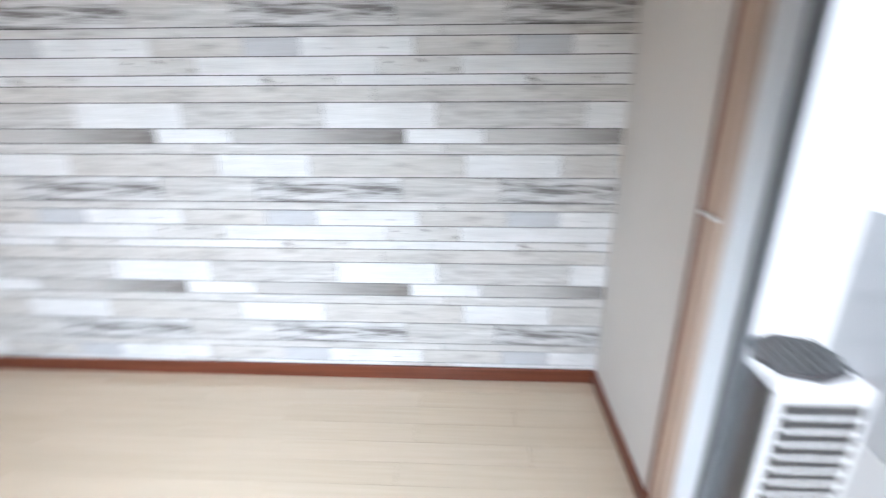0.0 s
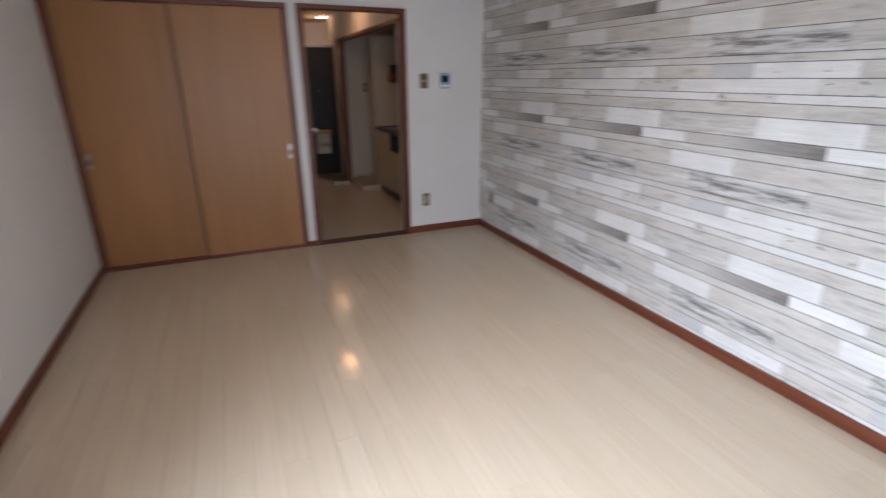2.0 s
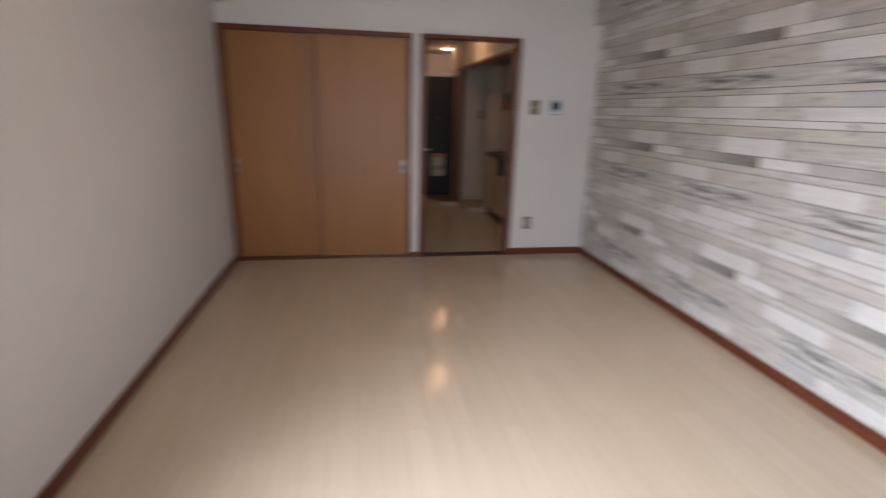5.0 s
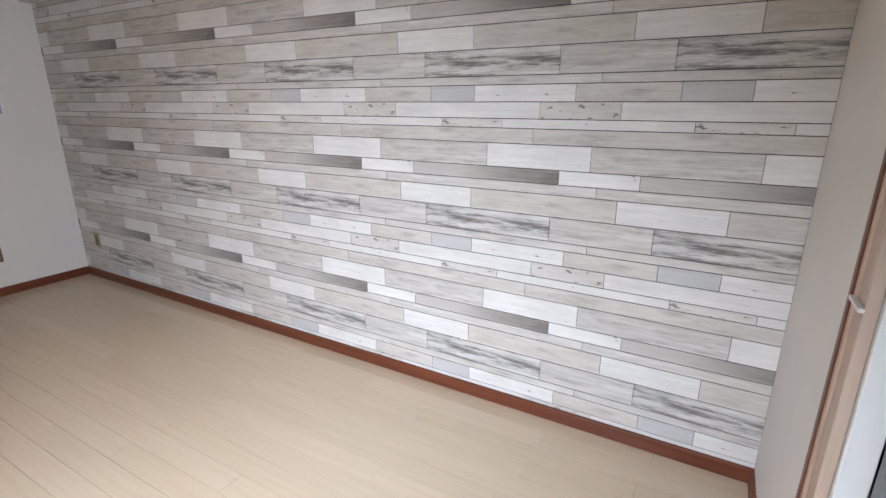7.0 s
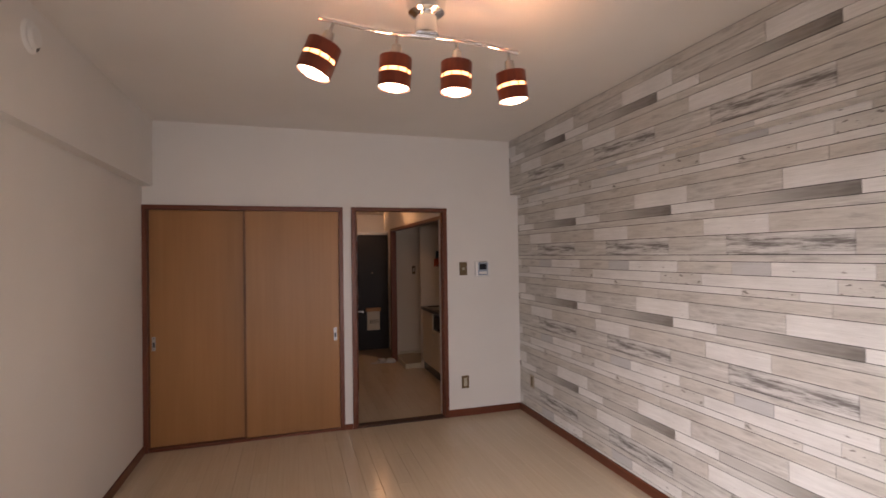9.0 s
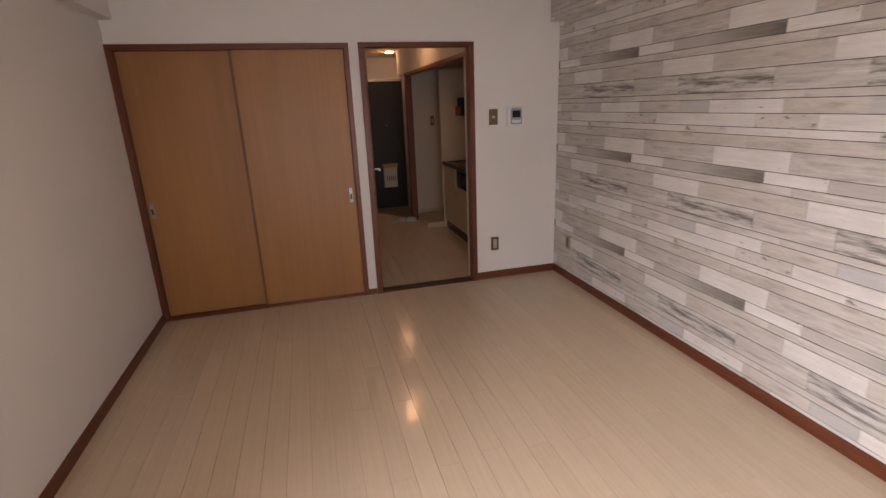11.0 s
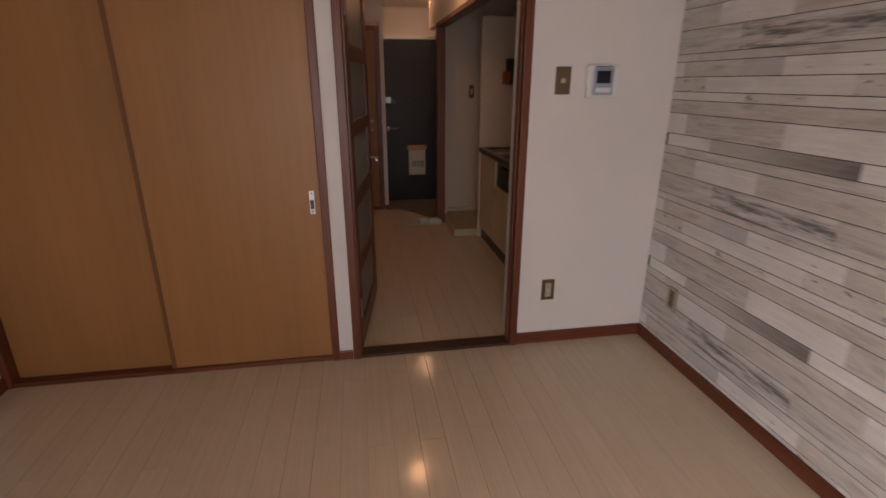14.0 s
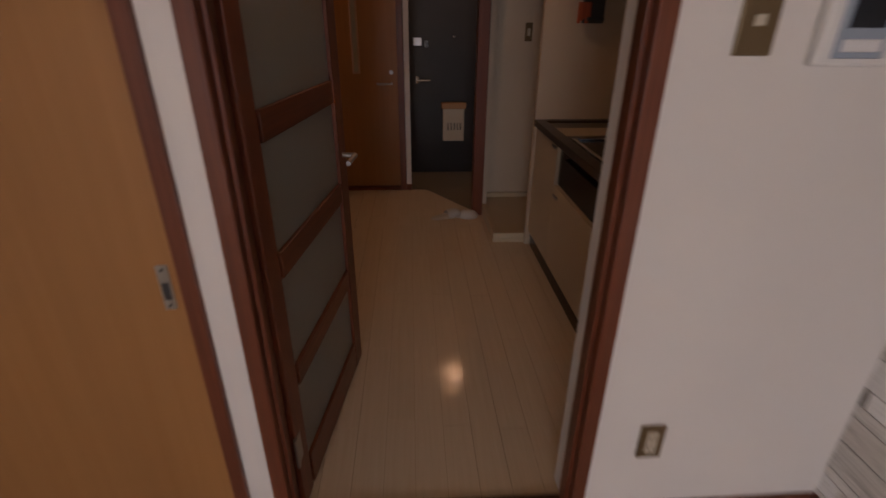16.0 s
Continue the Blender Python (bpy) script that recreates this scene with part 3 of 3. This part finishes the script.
wall_plate("light_switch", (0, -0.551, 1.315), 0, 0.072, 0.118, BROWN_PLATE, (0.30, 0.16, IVORY), "bronze light switch plate with small ivory button", "light switch")
wall_plate("wall_socket", (0, -0.546, 0.300), 0, 0.068, 0.112, BROWN_PLATE, (0.45, 0.66, IVORY), "bronze wall socket with ivory insert", "socket", ((0, 0.018), (0, -0.018)))
wall_plate("wall_socket", (0.245, -0.004, 0.315), -90, 0.07, 0.118, mat("beige_plate", (0.40, 0.34, 0.26), 0.45), (0.45, 0.7, BROWN_PLATE), "beige wall socket with dark insert on plank wall", "socket", ((0, 0.02), (0, -0.02)))
wall_plate("light_switch", (-2.75, -0.335, 1.224), 0, 0.05, 0.12, BROWN_PLATE, (0.4, 0.4, IVORY), "dark kitchen switch plate on washer wall", "light switch")


def intercom():
    s = thing("intercom", (0, -0.371, 1.312), "white wall intercom with grey-blue panel and dark screen", "intercom")
    part("body", box_bm((0, -0.073, -0.072), (0.028, 0.073, 0.072), 0.007), WHITE_PLASTIC, s)
    p = part("panel", box_bm((0.0275, -0.047, -0.058), (0.032, 0.047, 0.058), 0.004), BLUEGREY, s, "blue-grey front panel")
    part("screen", box_bm((0.0315, -0.034, -0.008), (0.0335, 0.034, 0.045), 0.001), SCREEN, p, "dark screen")
    part("speaker", box_bm((0.0315, -0.036, -0.047), (0.0335, 0.036, -0.026), 0.003), WHITE_PLASTIC, p, "white button strip")
    for i in range(3):
        part("button", rod_bm((0.033, -0.02 + 0.02 * i, -0.036), (0.0352, -0.02 + 0.02 * i, -0.036), 0.006, seg=12), ALU_LIGHT, p)
    part("shade_lip", box_bm((0.028, -0.04, 0.060), (0.032, 0.04, 0.064)), DARKGREY, s)
    return s


intercom()


def air_vent():
    v = thing("air_vent", (1.78, BEAM_S, 2.345), "round white wall vent with curved slot on the beam", "vent")
    b = rod_bm((0, 0, 0), (0, 0.012, 0), 0.068, 0.062, seg=36)
    part("ring", b, WHITE_PLASTIC, v, "", True)
    part("cap", rod_bm((0, 0.012, 0), (0, 0.026, 0), 0.045, 0.040, seg=32), WHITE_PLASTIC, v, "", True)
    g = bmesh.new()
    for k in range(7):
        a = radians(-55 + k * 18)
        add_box(g, (0.052 * math.cos(a) * -1 - 0.006, 0.0115, 0.052 * math.sin(a) - 0.009), (0.052 * math.cos(a) * -1 + 0.006, 0.0135, 0.052 * math.sin(a) + 0.009))
    part("slot", g, DARKGREY, v, "dark curved slot")
    return v


air_vent()

# ---- ceiling spotlight ----


def veneer_shade_parts(lamp, pivot, tilt, k):
    """One spot: arm, socket, a banded veneer shade and its bulb, hanging from pivot and tilted."""
    m = Matrix.Translation(pivot) @ Euler((radians(tilt[0]), radians(tilt[1]), 0)).to_matrix().to_4x4()
    tube = part("spot_arm", add_rod(rod_bm((0, 0, 0.0), (0, 0, -0.04), 0.006, seg=12), (0, 0, -0.038), (0, 0, -0.09), 0.018, 0.023, seg=20), STEEL, lamp, "grey metal lamp holder", True)
    R = 0.062

    def shell(z0, z1, r0=R, r1=R):
        b = bmesh.new()
        add_rod(b, (0, 0, z1), (0, 0, z0), r1, r0, 40, False)
        add_rod(b, (0, 0, z1), (0, 0, z0), r1 - 0.003, r0 - 0.003, 40, False)
        return b
    up = part("upper_band", shell(-0.086, -0.136), VENEER, tube, "dark red veneer band", True)
    lo = part("lower_band", shell(-0.152, -0.202, R + 0.001, R), VENEER, tube, "dark red veneer band", True)
    win = part("amber_band", shell(-0.1361, -0.1519, R - 0.003, R - 0.003), AMBER, tube, "lit amber translucent band", True)
    posts = bmesh.new()
    for i in range(10):
        a = i * math.tau / 10
        add_rod(posts, (R * 0.985 * math.cos(a), R * 0.985 * math.sin(a), -0.132), (R * 0.985 * math.cos(a), R * 0.985 * math.sin(a), -0.154), 0.002, seg=6)
    tagged(part("band_posts", posts, VENEER, tube, "thin dark posts"), kind="stuff")
    bulb = bmesh.new()
    bmesh.ops.create_uvsphere(bulb, u_segments=20, v_segments=12, radius=0.0585, matrix=Matrix.Translation((0, 0, -0.188)) @ Matrix.Diagonal((1, 1, 0.42, 1)))
    add_rod(bulb, (0, 0, -0.165), (0, 0, -0.088), 0.034, 0.016, seg=20)
    bb = part("bulb", bulb, BULB, tube, "glowing warm bulb", True)
    tube.matrix_basis = m
    return m @ Vector((0, 0, -0.212)), m @ Vector((0.036, 0, -0.105)), m @ Vector((0.001, 0, -1.2))


def ceiling_spotlight():
    l = thing("ceiling_spotlight", (2.31, -1.51, CZ), "chrome ceiling spotlight bar with four lit dark-veneer shades", "ceiling light")
    cup = rod_bm((0, 0, 0), (0, 0, -0.018), 0.085, 0.085, 40)
    add_rod(cup, (0, 0, -0.018), (0, 0, -0.100), 0.085, 0.070, 40)
    part("canopy", cup, CHROME, l, "polished chrome canopy", True)
    st = rod_bm((0, 0, -0.100), (0, 0, -0.118), 0.070, 0.042, 32)
    add_rod(st, (0, 0, -0.118), (0, 0, -0.155), 0.042, 0.042, 32)
    add_rod(st, (0, 0, -0.155), (0, 0, -0.183), 0.047, 0.047, 32)
    part("stem", st, CHROME, l, "chrome stem", True)
    n = 40

    def bar_at(u):
        return Vector((0.016 * math.sin(u * 2.4 * math.pi) + 0.035 * -u * 2, 0.41 * u * 2, -0.19))
    us = [-0.5 + i / n for i in range(n + 1)]
    bar = tube_bm([bar_at(u) for u in us], 0.009)
    part("bar", bar, CHROME, l, "wavy chrome bar", True)
    spots = []
    for u, tilt in ((-0.435, (-21, 2)), (-0.14, (-4, 2)), (0.15, (-2, 0)), (0.44, (7, 1))):
        at = veneer_shade_parts(l, bar_at(u) + Vector((0, 0, -0.008)), tilt, u)
        spots.append([v + Vector(l.location) for v in at])
    return spots


SPOTS = ceiling_spotlight()
for below, inside, aim in SPOTS:
    beam = new("spot_beam", bpy.data.lights.new("spot_beam", "SPOT"))
    beam.data.energy, beam.data.color, beam.data.shadow_soft_size = BULB_W * 1.6, WARM, 0.03
    beam.data.spot_size, beam.data.spot_blend = radians(125), 0.7
    beam.matrix_world = look(below, aim)
    point("spot_glow", inside, BULB_W, WARM, 0.012)


def downlight(x, y, watts):
    d = thing("downlight", (x, y, KZ), "round recessed warm downlight in kitchen ceiling", "ceiling light", "kitchen downlights")
    part("ring", rod_bm((0, 0, 0), (0, 0, -0.008), 0.075, 0.068, 32), WHITE_PLASTIC, d, "", True)
    part("lens", rod_bm((0, 0, -0.006), (0, 0, -0.014), 0.058, 0.050, 32), DOWN, d, "glowing lens", True)
    point("downlight_glow", (x, y, KZ - 0.06), watts, (1.0, 0.48, 0.18), 0.05)


downlight(-1.36, -1.08, DOWN_W)
downlight(-3.12, -0.78, DOWN_W * 0.55)

# ---- slippers ----


def slipper(at, turn):
    s = thing("slipper", at, "crumpled grey cloth slipper lying by the entrance edge", "slipper", "slippers")
    b = bmesh.new()
    bmesh.ops.create_uvsphere(b, u_segments=20, v_segments=10, radius=1, matrix=Matrix.Translation((0, 0, 0.010)) @ Matrix.Diagonal((0.125, 0.048, 0.010, 1)))
    part("sole", b, SLIPPER, s, "", True)
    u = bmesh.new()
    bmesh.ops.create_uvsphere(u, u_segments=20, v_segments=12, radius=1, matrix=Matrix.Translation((0.05, 0, 0.016)) @ Matrix.Diagonal((0.075, 0.047, 0.042, 1)))
    bmesh.ops.bisect_plane(u, geom=u.verts[:] + u.edges[:] + u.faces[:], plane_co=(-0.005, 0, 0), plane_no=(-1, 0, 0.3), clear_outer=True)
    part("upper", u, SLIPPER_PALE, s, "pale upper", True)
    s.rotation_euler = (0, 0, radians(turn))


slipper((-2.36, -0.93, 0.001), 118)
slipper((-2.37, -0.82, 0.001), 80)

# ---- balcony window ----


def balcony_window():
    y0, y1, z1 = -2.46, -0.70, 1.84
    x = LX
    w = structure("window_balcony", box_bm((x - 0.008, -0.70, 0.0), (x + 0.10, -0.684, z1 + 0.03), 0.002), PALE_OAK, "sliding balcony window with pale wood lining and aluminium frame", "window")
    part("lining", box_bm((x - 0.003, -0.752, 0.012), (x + 0.02, -0.70, z1), 0.002), PALE_OAK, w, "pale wood lining")
    part("edge_bead", box_bm((x - 0.012, -0.688, 0.0), (x - 0.006, -0.668, z1 + 0.03), 0.002), TRIM, w, "thin red-brown edge bead")
    part("lining", box_bm((x - 0.008, y0 - 0.03, 0.0), (x + 0.10, y0, z1 + 0.03), 0.002), PALE_OAK, w)
    part("lining", box_bm((x - 0.008, y0, z1), (x + 0.10, -0.70, z1 + 0.03), 0.002), PALE_OAK, w)
    part("sill", box_bm((x - 0.008, y0, -0.002), (x + 0.045, -0.775, 0.012), 0.002), TRIM_Y, w)
    part("track", box_bm((x + 0.045, y0, -0.004), (x + 0.118, -0.70, 0.02), 0.002), ALU, w, "grey aluminium track")
    part("window_frame", box_bm((x + 0.021, -0.765, 0.02), (x + 0.073, -0.70, z1), 0.003), ALU_LIGHT, w, "light aluminium jamb")
    part("window_frame", box_bm((x + 0.05, y0, 0.02), (x + 0.118, y0 + 0.05, z1), 0.003), ALU, w)
    # the sash, slid back behind its fellow, leaves the near half open
    part("sash_stile", box_bm((x + 0.075, -0.800, 0.02), (x + 0.10, -0.765, z1), 0.003), ALU, w, "dark grey aluminium stile")
    s2 = part("sash_stile", box_bm((x + 0.05, -1.62, 0.02), (x + 0.075, -1.57, z1), 0.003), ALU, w)
    for a, b, xx in ((-1.57, -0.800, x + 0.086), (y0 + 0.05, -1.62, x + 0.060)):
        p = part("pane", box_bm((xx, a, 0.02), (xx + 0.004, b, z1)), GLASS, w, "clear glass pane")
        p.visible_shadow = False
    part("trim_clip", box_bm((x - 0.014, -0.765, 0.968), (x - 0.004, -0.685, 0.976), 0.001), WHITE_PLASTIC, w, "small pale clip on the lining")
    return w


balcony_window()


def side_window():
    y = WY
    w = structure("window_side", box_bm((3.115, y - 0.008, 0.785), (4.205, y + 0.016, 0.815), 0.003), TRIM_X, "side window in red-brown wooden frame with aluminium sash", "window")
    part("head", box_bm((3.115, y - 0.008, 1.785), (4.205, y + 0.014, 1.815), 0.003), TRIM_X, w)
    part("jamb", box_bm((3.115, y - 0.008, 0.815), (3.143, y + 0.014, 1.785), 0.003), TRIM, w)
    part("reveal", box_bm((3.143, y - 0.11, 0.827), (3.163, y + 0.004, 1.773), 0.002), ALU_LIGHT, w, "pale window reveal")
    part("reveal", box_bm((4.157, y - 0.11, 0.827), (4.177, y + 0.004, 1.773), 0.002), ALU_LIGHT, w, "pale window reveal")
    part("sill", box_bm((3.143, y - 0.11, 0.808), (4.177, y + 0.006, 0.826), 0.002), PALE_OAK, w, "pale wood sill")
    part("lining", box_bm((3.143, y - 0.11, 1.774), (4.177, y + 0.004, 1.790), 0.002), PALE_OAK, w)
    part("jamb", box_bm((4.177, y - 0.008, 0.815), (4.205, y + 0.014, 1.785), 0.003), TRIM, w)
    for a, b in (((3.163, y - 0.10, 0.826), (3.195, y - 0.07, 1.774)), ((4.125, y - 0.10, 0.826), (4.157, y - 0.07, 1.774)), ((3.195, y - 0.10, 0.826), (4.125, y - 0.07, 0.86)), ((3.195, y - 0.10, 1.74), (4.125, y - 0.07, 1.774)), ((3.64, y - 0.10, 0.86), (3.68, y - 0.07, 1.74))):
        part("window_frame", box_bm(a, b, 0.002), ALU_LIGHT, w, "light aluminium sash")
    for a, b in ((3.195, 3.64), (3.68, 4.125)):
        p = part("pane", box_bm((a, y - 0.088, 0.86), (b, y - 0.084, 1.74)), FROST_WINDOW, w, "frosted glass pane")
    return w


side_window()

# ---- balcony ----
solid("balcony_floor", (LX + T, -3.4, -0.30), (5.77, 0.25, -0.14), CONCRETE, "grey concrete balcony floor", "floor")
solid("balcony_partition", (LX + T, 0.14, -0.14), (6.00, 0.17, 2.4), WHITE_BOARD, "white balcony partition board", "partition")
solid("balcony_parapet", (5.65, -3.4, -0.14), (5.77, 0.138, 0.75), LIGHT_CONCRETE, "light grey balcony parapet", "parapet")


def outdoor_unit():
    u = thing("outdoor_unit", (5.045, -0.50, -0.14), "white louvred outdoor air conditioning unit with dark grille", "outdoor unit")
    u.rotation_euler = (0, 0, radians(0))
    w, d, h = 0.28, 0.30, 0.60
    part("casing", box_bm((-w / 2, -d / 2, 0.04), (w / 2, d / 2, h), 0.022), WHITE_PLASTIC, u, "white casing")
    for x in (-0.12, 0.12):
        part("foot", box_bm((x - 0.02, -d / 2 - 0.01, 0), (x + 0.02, d / 2 + 0.01, 0.04), 0.004), DARKGREY, u)
    part("fins", box_bm((-w / 2 - 0.003, -d / 2 + 0.012, 0.05), (-w / 2 + 0.004, d / 2 - 0.012, h - 0.025), 0.001), FAN_GREY, u, "dark finned side")
    g = rod_bm((0.0, 0.0, h - 0.001), (0.0, 0.0, h + 0.012), 0.132, 0.126, 8)
    top = part("top_grille", g, DARKGREY, u, "dark octagonal top grille")
    for k in range(-3, 4):
        part("bar", box_bm((k * 0.034 - 0.003, -0.10, h + 0.011), (k * 0.034 + 0.003, 0.10, h + 0.017)), FAN_GREY, top)
    for i in range(9):
        z = 0.13 + i * 0.047
        b = bmesh.new()
        add_box(b, (-0.105, -0.012, -0.004), (0.105, 0.012, 0.004), 0.002)
        bmesh.ops.rotate(b, verts=b.verts, cent=(0, 0, 0), matrix=Matrix.Rotation(radians(-40), 3, "X"))
        bmesh.ops.translate(b, verts=b.verts, vec=(0, -d / 2 - 0.008, z))
        part("louvre", b, WHITE_PLASTIC, u)
    gb2 = box_bm((-0.11, -d / 2 - 0.002, 0.10), (0.11, -d / 2 + 0.003, 0.545))
    part("louvre_back", gb2, FAN_GREY, u, "dark louvre opening")


outdoor_unit()
bm = bmesh.new()
bmesh.ops.create_grid(bm, x_segments=1, y_segments=1, size=600, matrix=Matrix.Translation((0, 0, -3.2)))
structure("ground", bm, GROUND, "plain asphalt ground below the balcony", "ground")

# ---- floorboards ----


def boards(parent, x0, x1, y0, y1, width, length, name="floorboard", stagger=0.37):
    shared = {}
    row = 0
    y = y1
    while y > y0 + 0.002:
        yb = max(y - width, y0)
        x = x0 - length + (0.20 if row % 2 else 0.63) + 0.03 * math.sin(row * 2.3)
        while x < x1:
            a, b = max(x, x0), min(x + length, x1)
            if b - a > 0.01:
                key = (round(b - a, 3), round(y - yb, 3))
                if key not in shared:
                    g = 0.0006
                    bmx = bmesh.new()
                    add_box(bmx, (g, g, -0.008), (b - a - g, y - yb - g, 0.0))
                    shared[key] = mesh_of(name, bmx, FLOORBOARD)
                ob = new(name, shared[key])
                ob.parent = parent
                ob.location = (a, yb, 0)
            x += length
        y = yb
        row += 1


boards(floor, 0.0, LX, WY, 0.0, 0.0995, 0.91)

kf = bpy.data.objects["kitchen_floor"]
boards(kf, -2.40, -TW - 0.004, -2.3, 0.12, 0.0995, 0.91)
boards(kf, -3.0, -2.40, -2.3, -1.17, 0.0995, 0.91)
# the slanting wooden edge of the entrance step
bmw = bmesh.new()
vs = [bmw.verts.new(v) for v in ((-3.0, -1.17, 0), (-3.0, -1.05, 0), (-2.40, -0.66, 0), (-2.40, -1.17, 0))]
lowv = [bmw.verts.new((v.co.x, v.co.y, -0.10)) for v in vs]
bmw.faces.new(vs)
for i in range(4):
    bmw.faces.new((vs[i], vs[(i + 1) % 4], lowv[(i + 1) % 4], lowv[i]))
ob = new("step_board", mesh_of("step_board", bmw, FLOORBOARD))
ob.parent = kf

# ---- plank wall: the same boards repeat along and up the wall ----
PX, PZ, Z0 = 0.948, 0.625, 0.550
ROWS = [  # bottom, top, (start, kind) within one repeat
    (0.532, 0.625, ((2.978, "grey"), (3.511, "white"))),
    (0.477, 0.532, ((2.864, "white"), (3.155, "dark"))),
    (0.437, 0.477, ((3.008, "thin"),)),
    (0.350, 0.437, ((3.085, "white"), (3.442, "beige"))),
    (0.252, 0.350, ((2.840, "grey"), (3.220, "streak"))),
    (0.219, 0.252, ((2.992, "thin"),)),
    (0.156, 0.219, ((2.905, "beige"), (3.249, "blue"), (3.449, "white"))),
    (0.094, 0.156, ((2.775, "spot"), (3.067, "white"))),
    (0.058, 0.094, ((3.302, "spot"), (3.572, "white"))),
    (0.000, 0.058, ((2.753, "beige"),)),
]


def planks(parent, y, za, zb, xa, xb):
    g = 0.0016
    shared = {}
    for rep in range(-2, 5):
        for ri, (r0, r1, items) in enumerate(ROWS):
            z0, z1 = Z0 + rep * PZ + r0, Z0 + rep * PZ + r1
            c0, c1 = max(z0, za), min(z1, zb)
            if c1 - c0 < 0.004:
                continue
            for ii, (s, kind) in enumerate(items):
                e = items[ii + 1][0] if ii + 1 < len(items) else items[0][0] + PX
                for k in range(-5, 4):
                    p0, p1 = s + k * PX, e + k * PX
                    d0, d1 = max(p0, xa), min(p1, xb)
                    if d1 - d0 < 0.005:
                        continue
                    key = (ri, ii, round(d0 - p0, 3), round(d1 - p0, 3), round(c0 - z0, 3), round(c1 - z0, 3))
                    if key not in shared:
                        bmx = bmesh.new()
                        add_box(bmx, (d0 - p0 + g * 0.6, -0.004, c0 - z0 + g), (d1 - p0 - g * 0.6, 0.0, c1 - z0 - g))
                        shared[key] = mesh_of("plank", bmx, PLANK[kind])
                    ob = new("plank", shared[key])
                    ob.parent = parent
                    ob.location = (p0, y + 0.002, z0)
                    ob.color = (ri * 3.7 + ii * 1.3, ri * 2.1, ri * 0.9 + ii * 0.6, 1)


planks(wall_north, 0.0, BB, BEAM_Z, 0.0, LX)
planks(beam_north, BEAM_N, BEAM_Z + 0.002, CZ, 0.0, LX)

# underside of the plank beam
for i, x in enumerate([0.0, 0.95, 1.90, 2.85, 3.80]):
    b2 = box_bm((0.001, 0.0, -0.004), (min(0.95, LX - x) - 0.001, -BEAM_N - 0.001, 0.0))
    o2 = new("plank", mesh_of("plank", b2, PLANK["thin" if i % 2 else "beige"]))
    o2.parent, o2.location, o2.color = beam_north, (x, BEAM_N, BEAM_Z + 0.002), (i * 2.3, i, i * 1.7, 1)
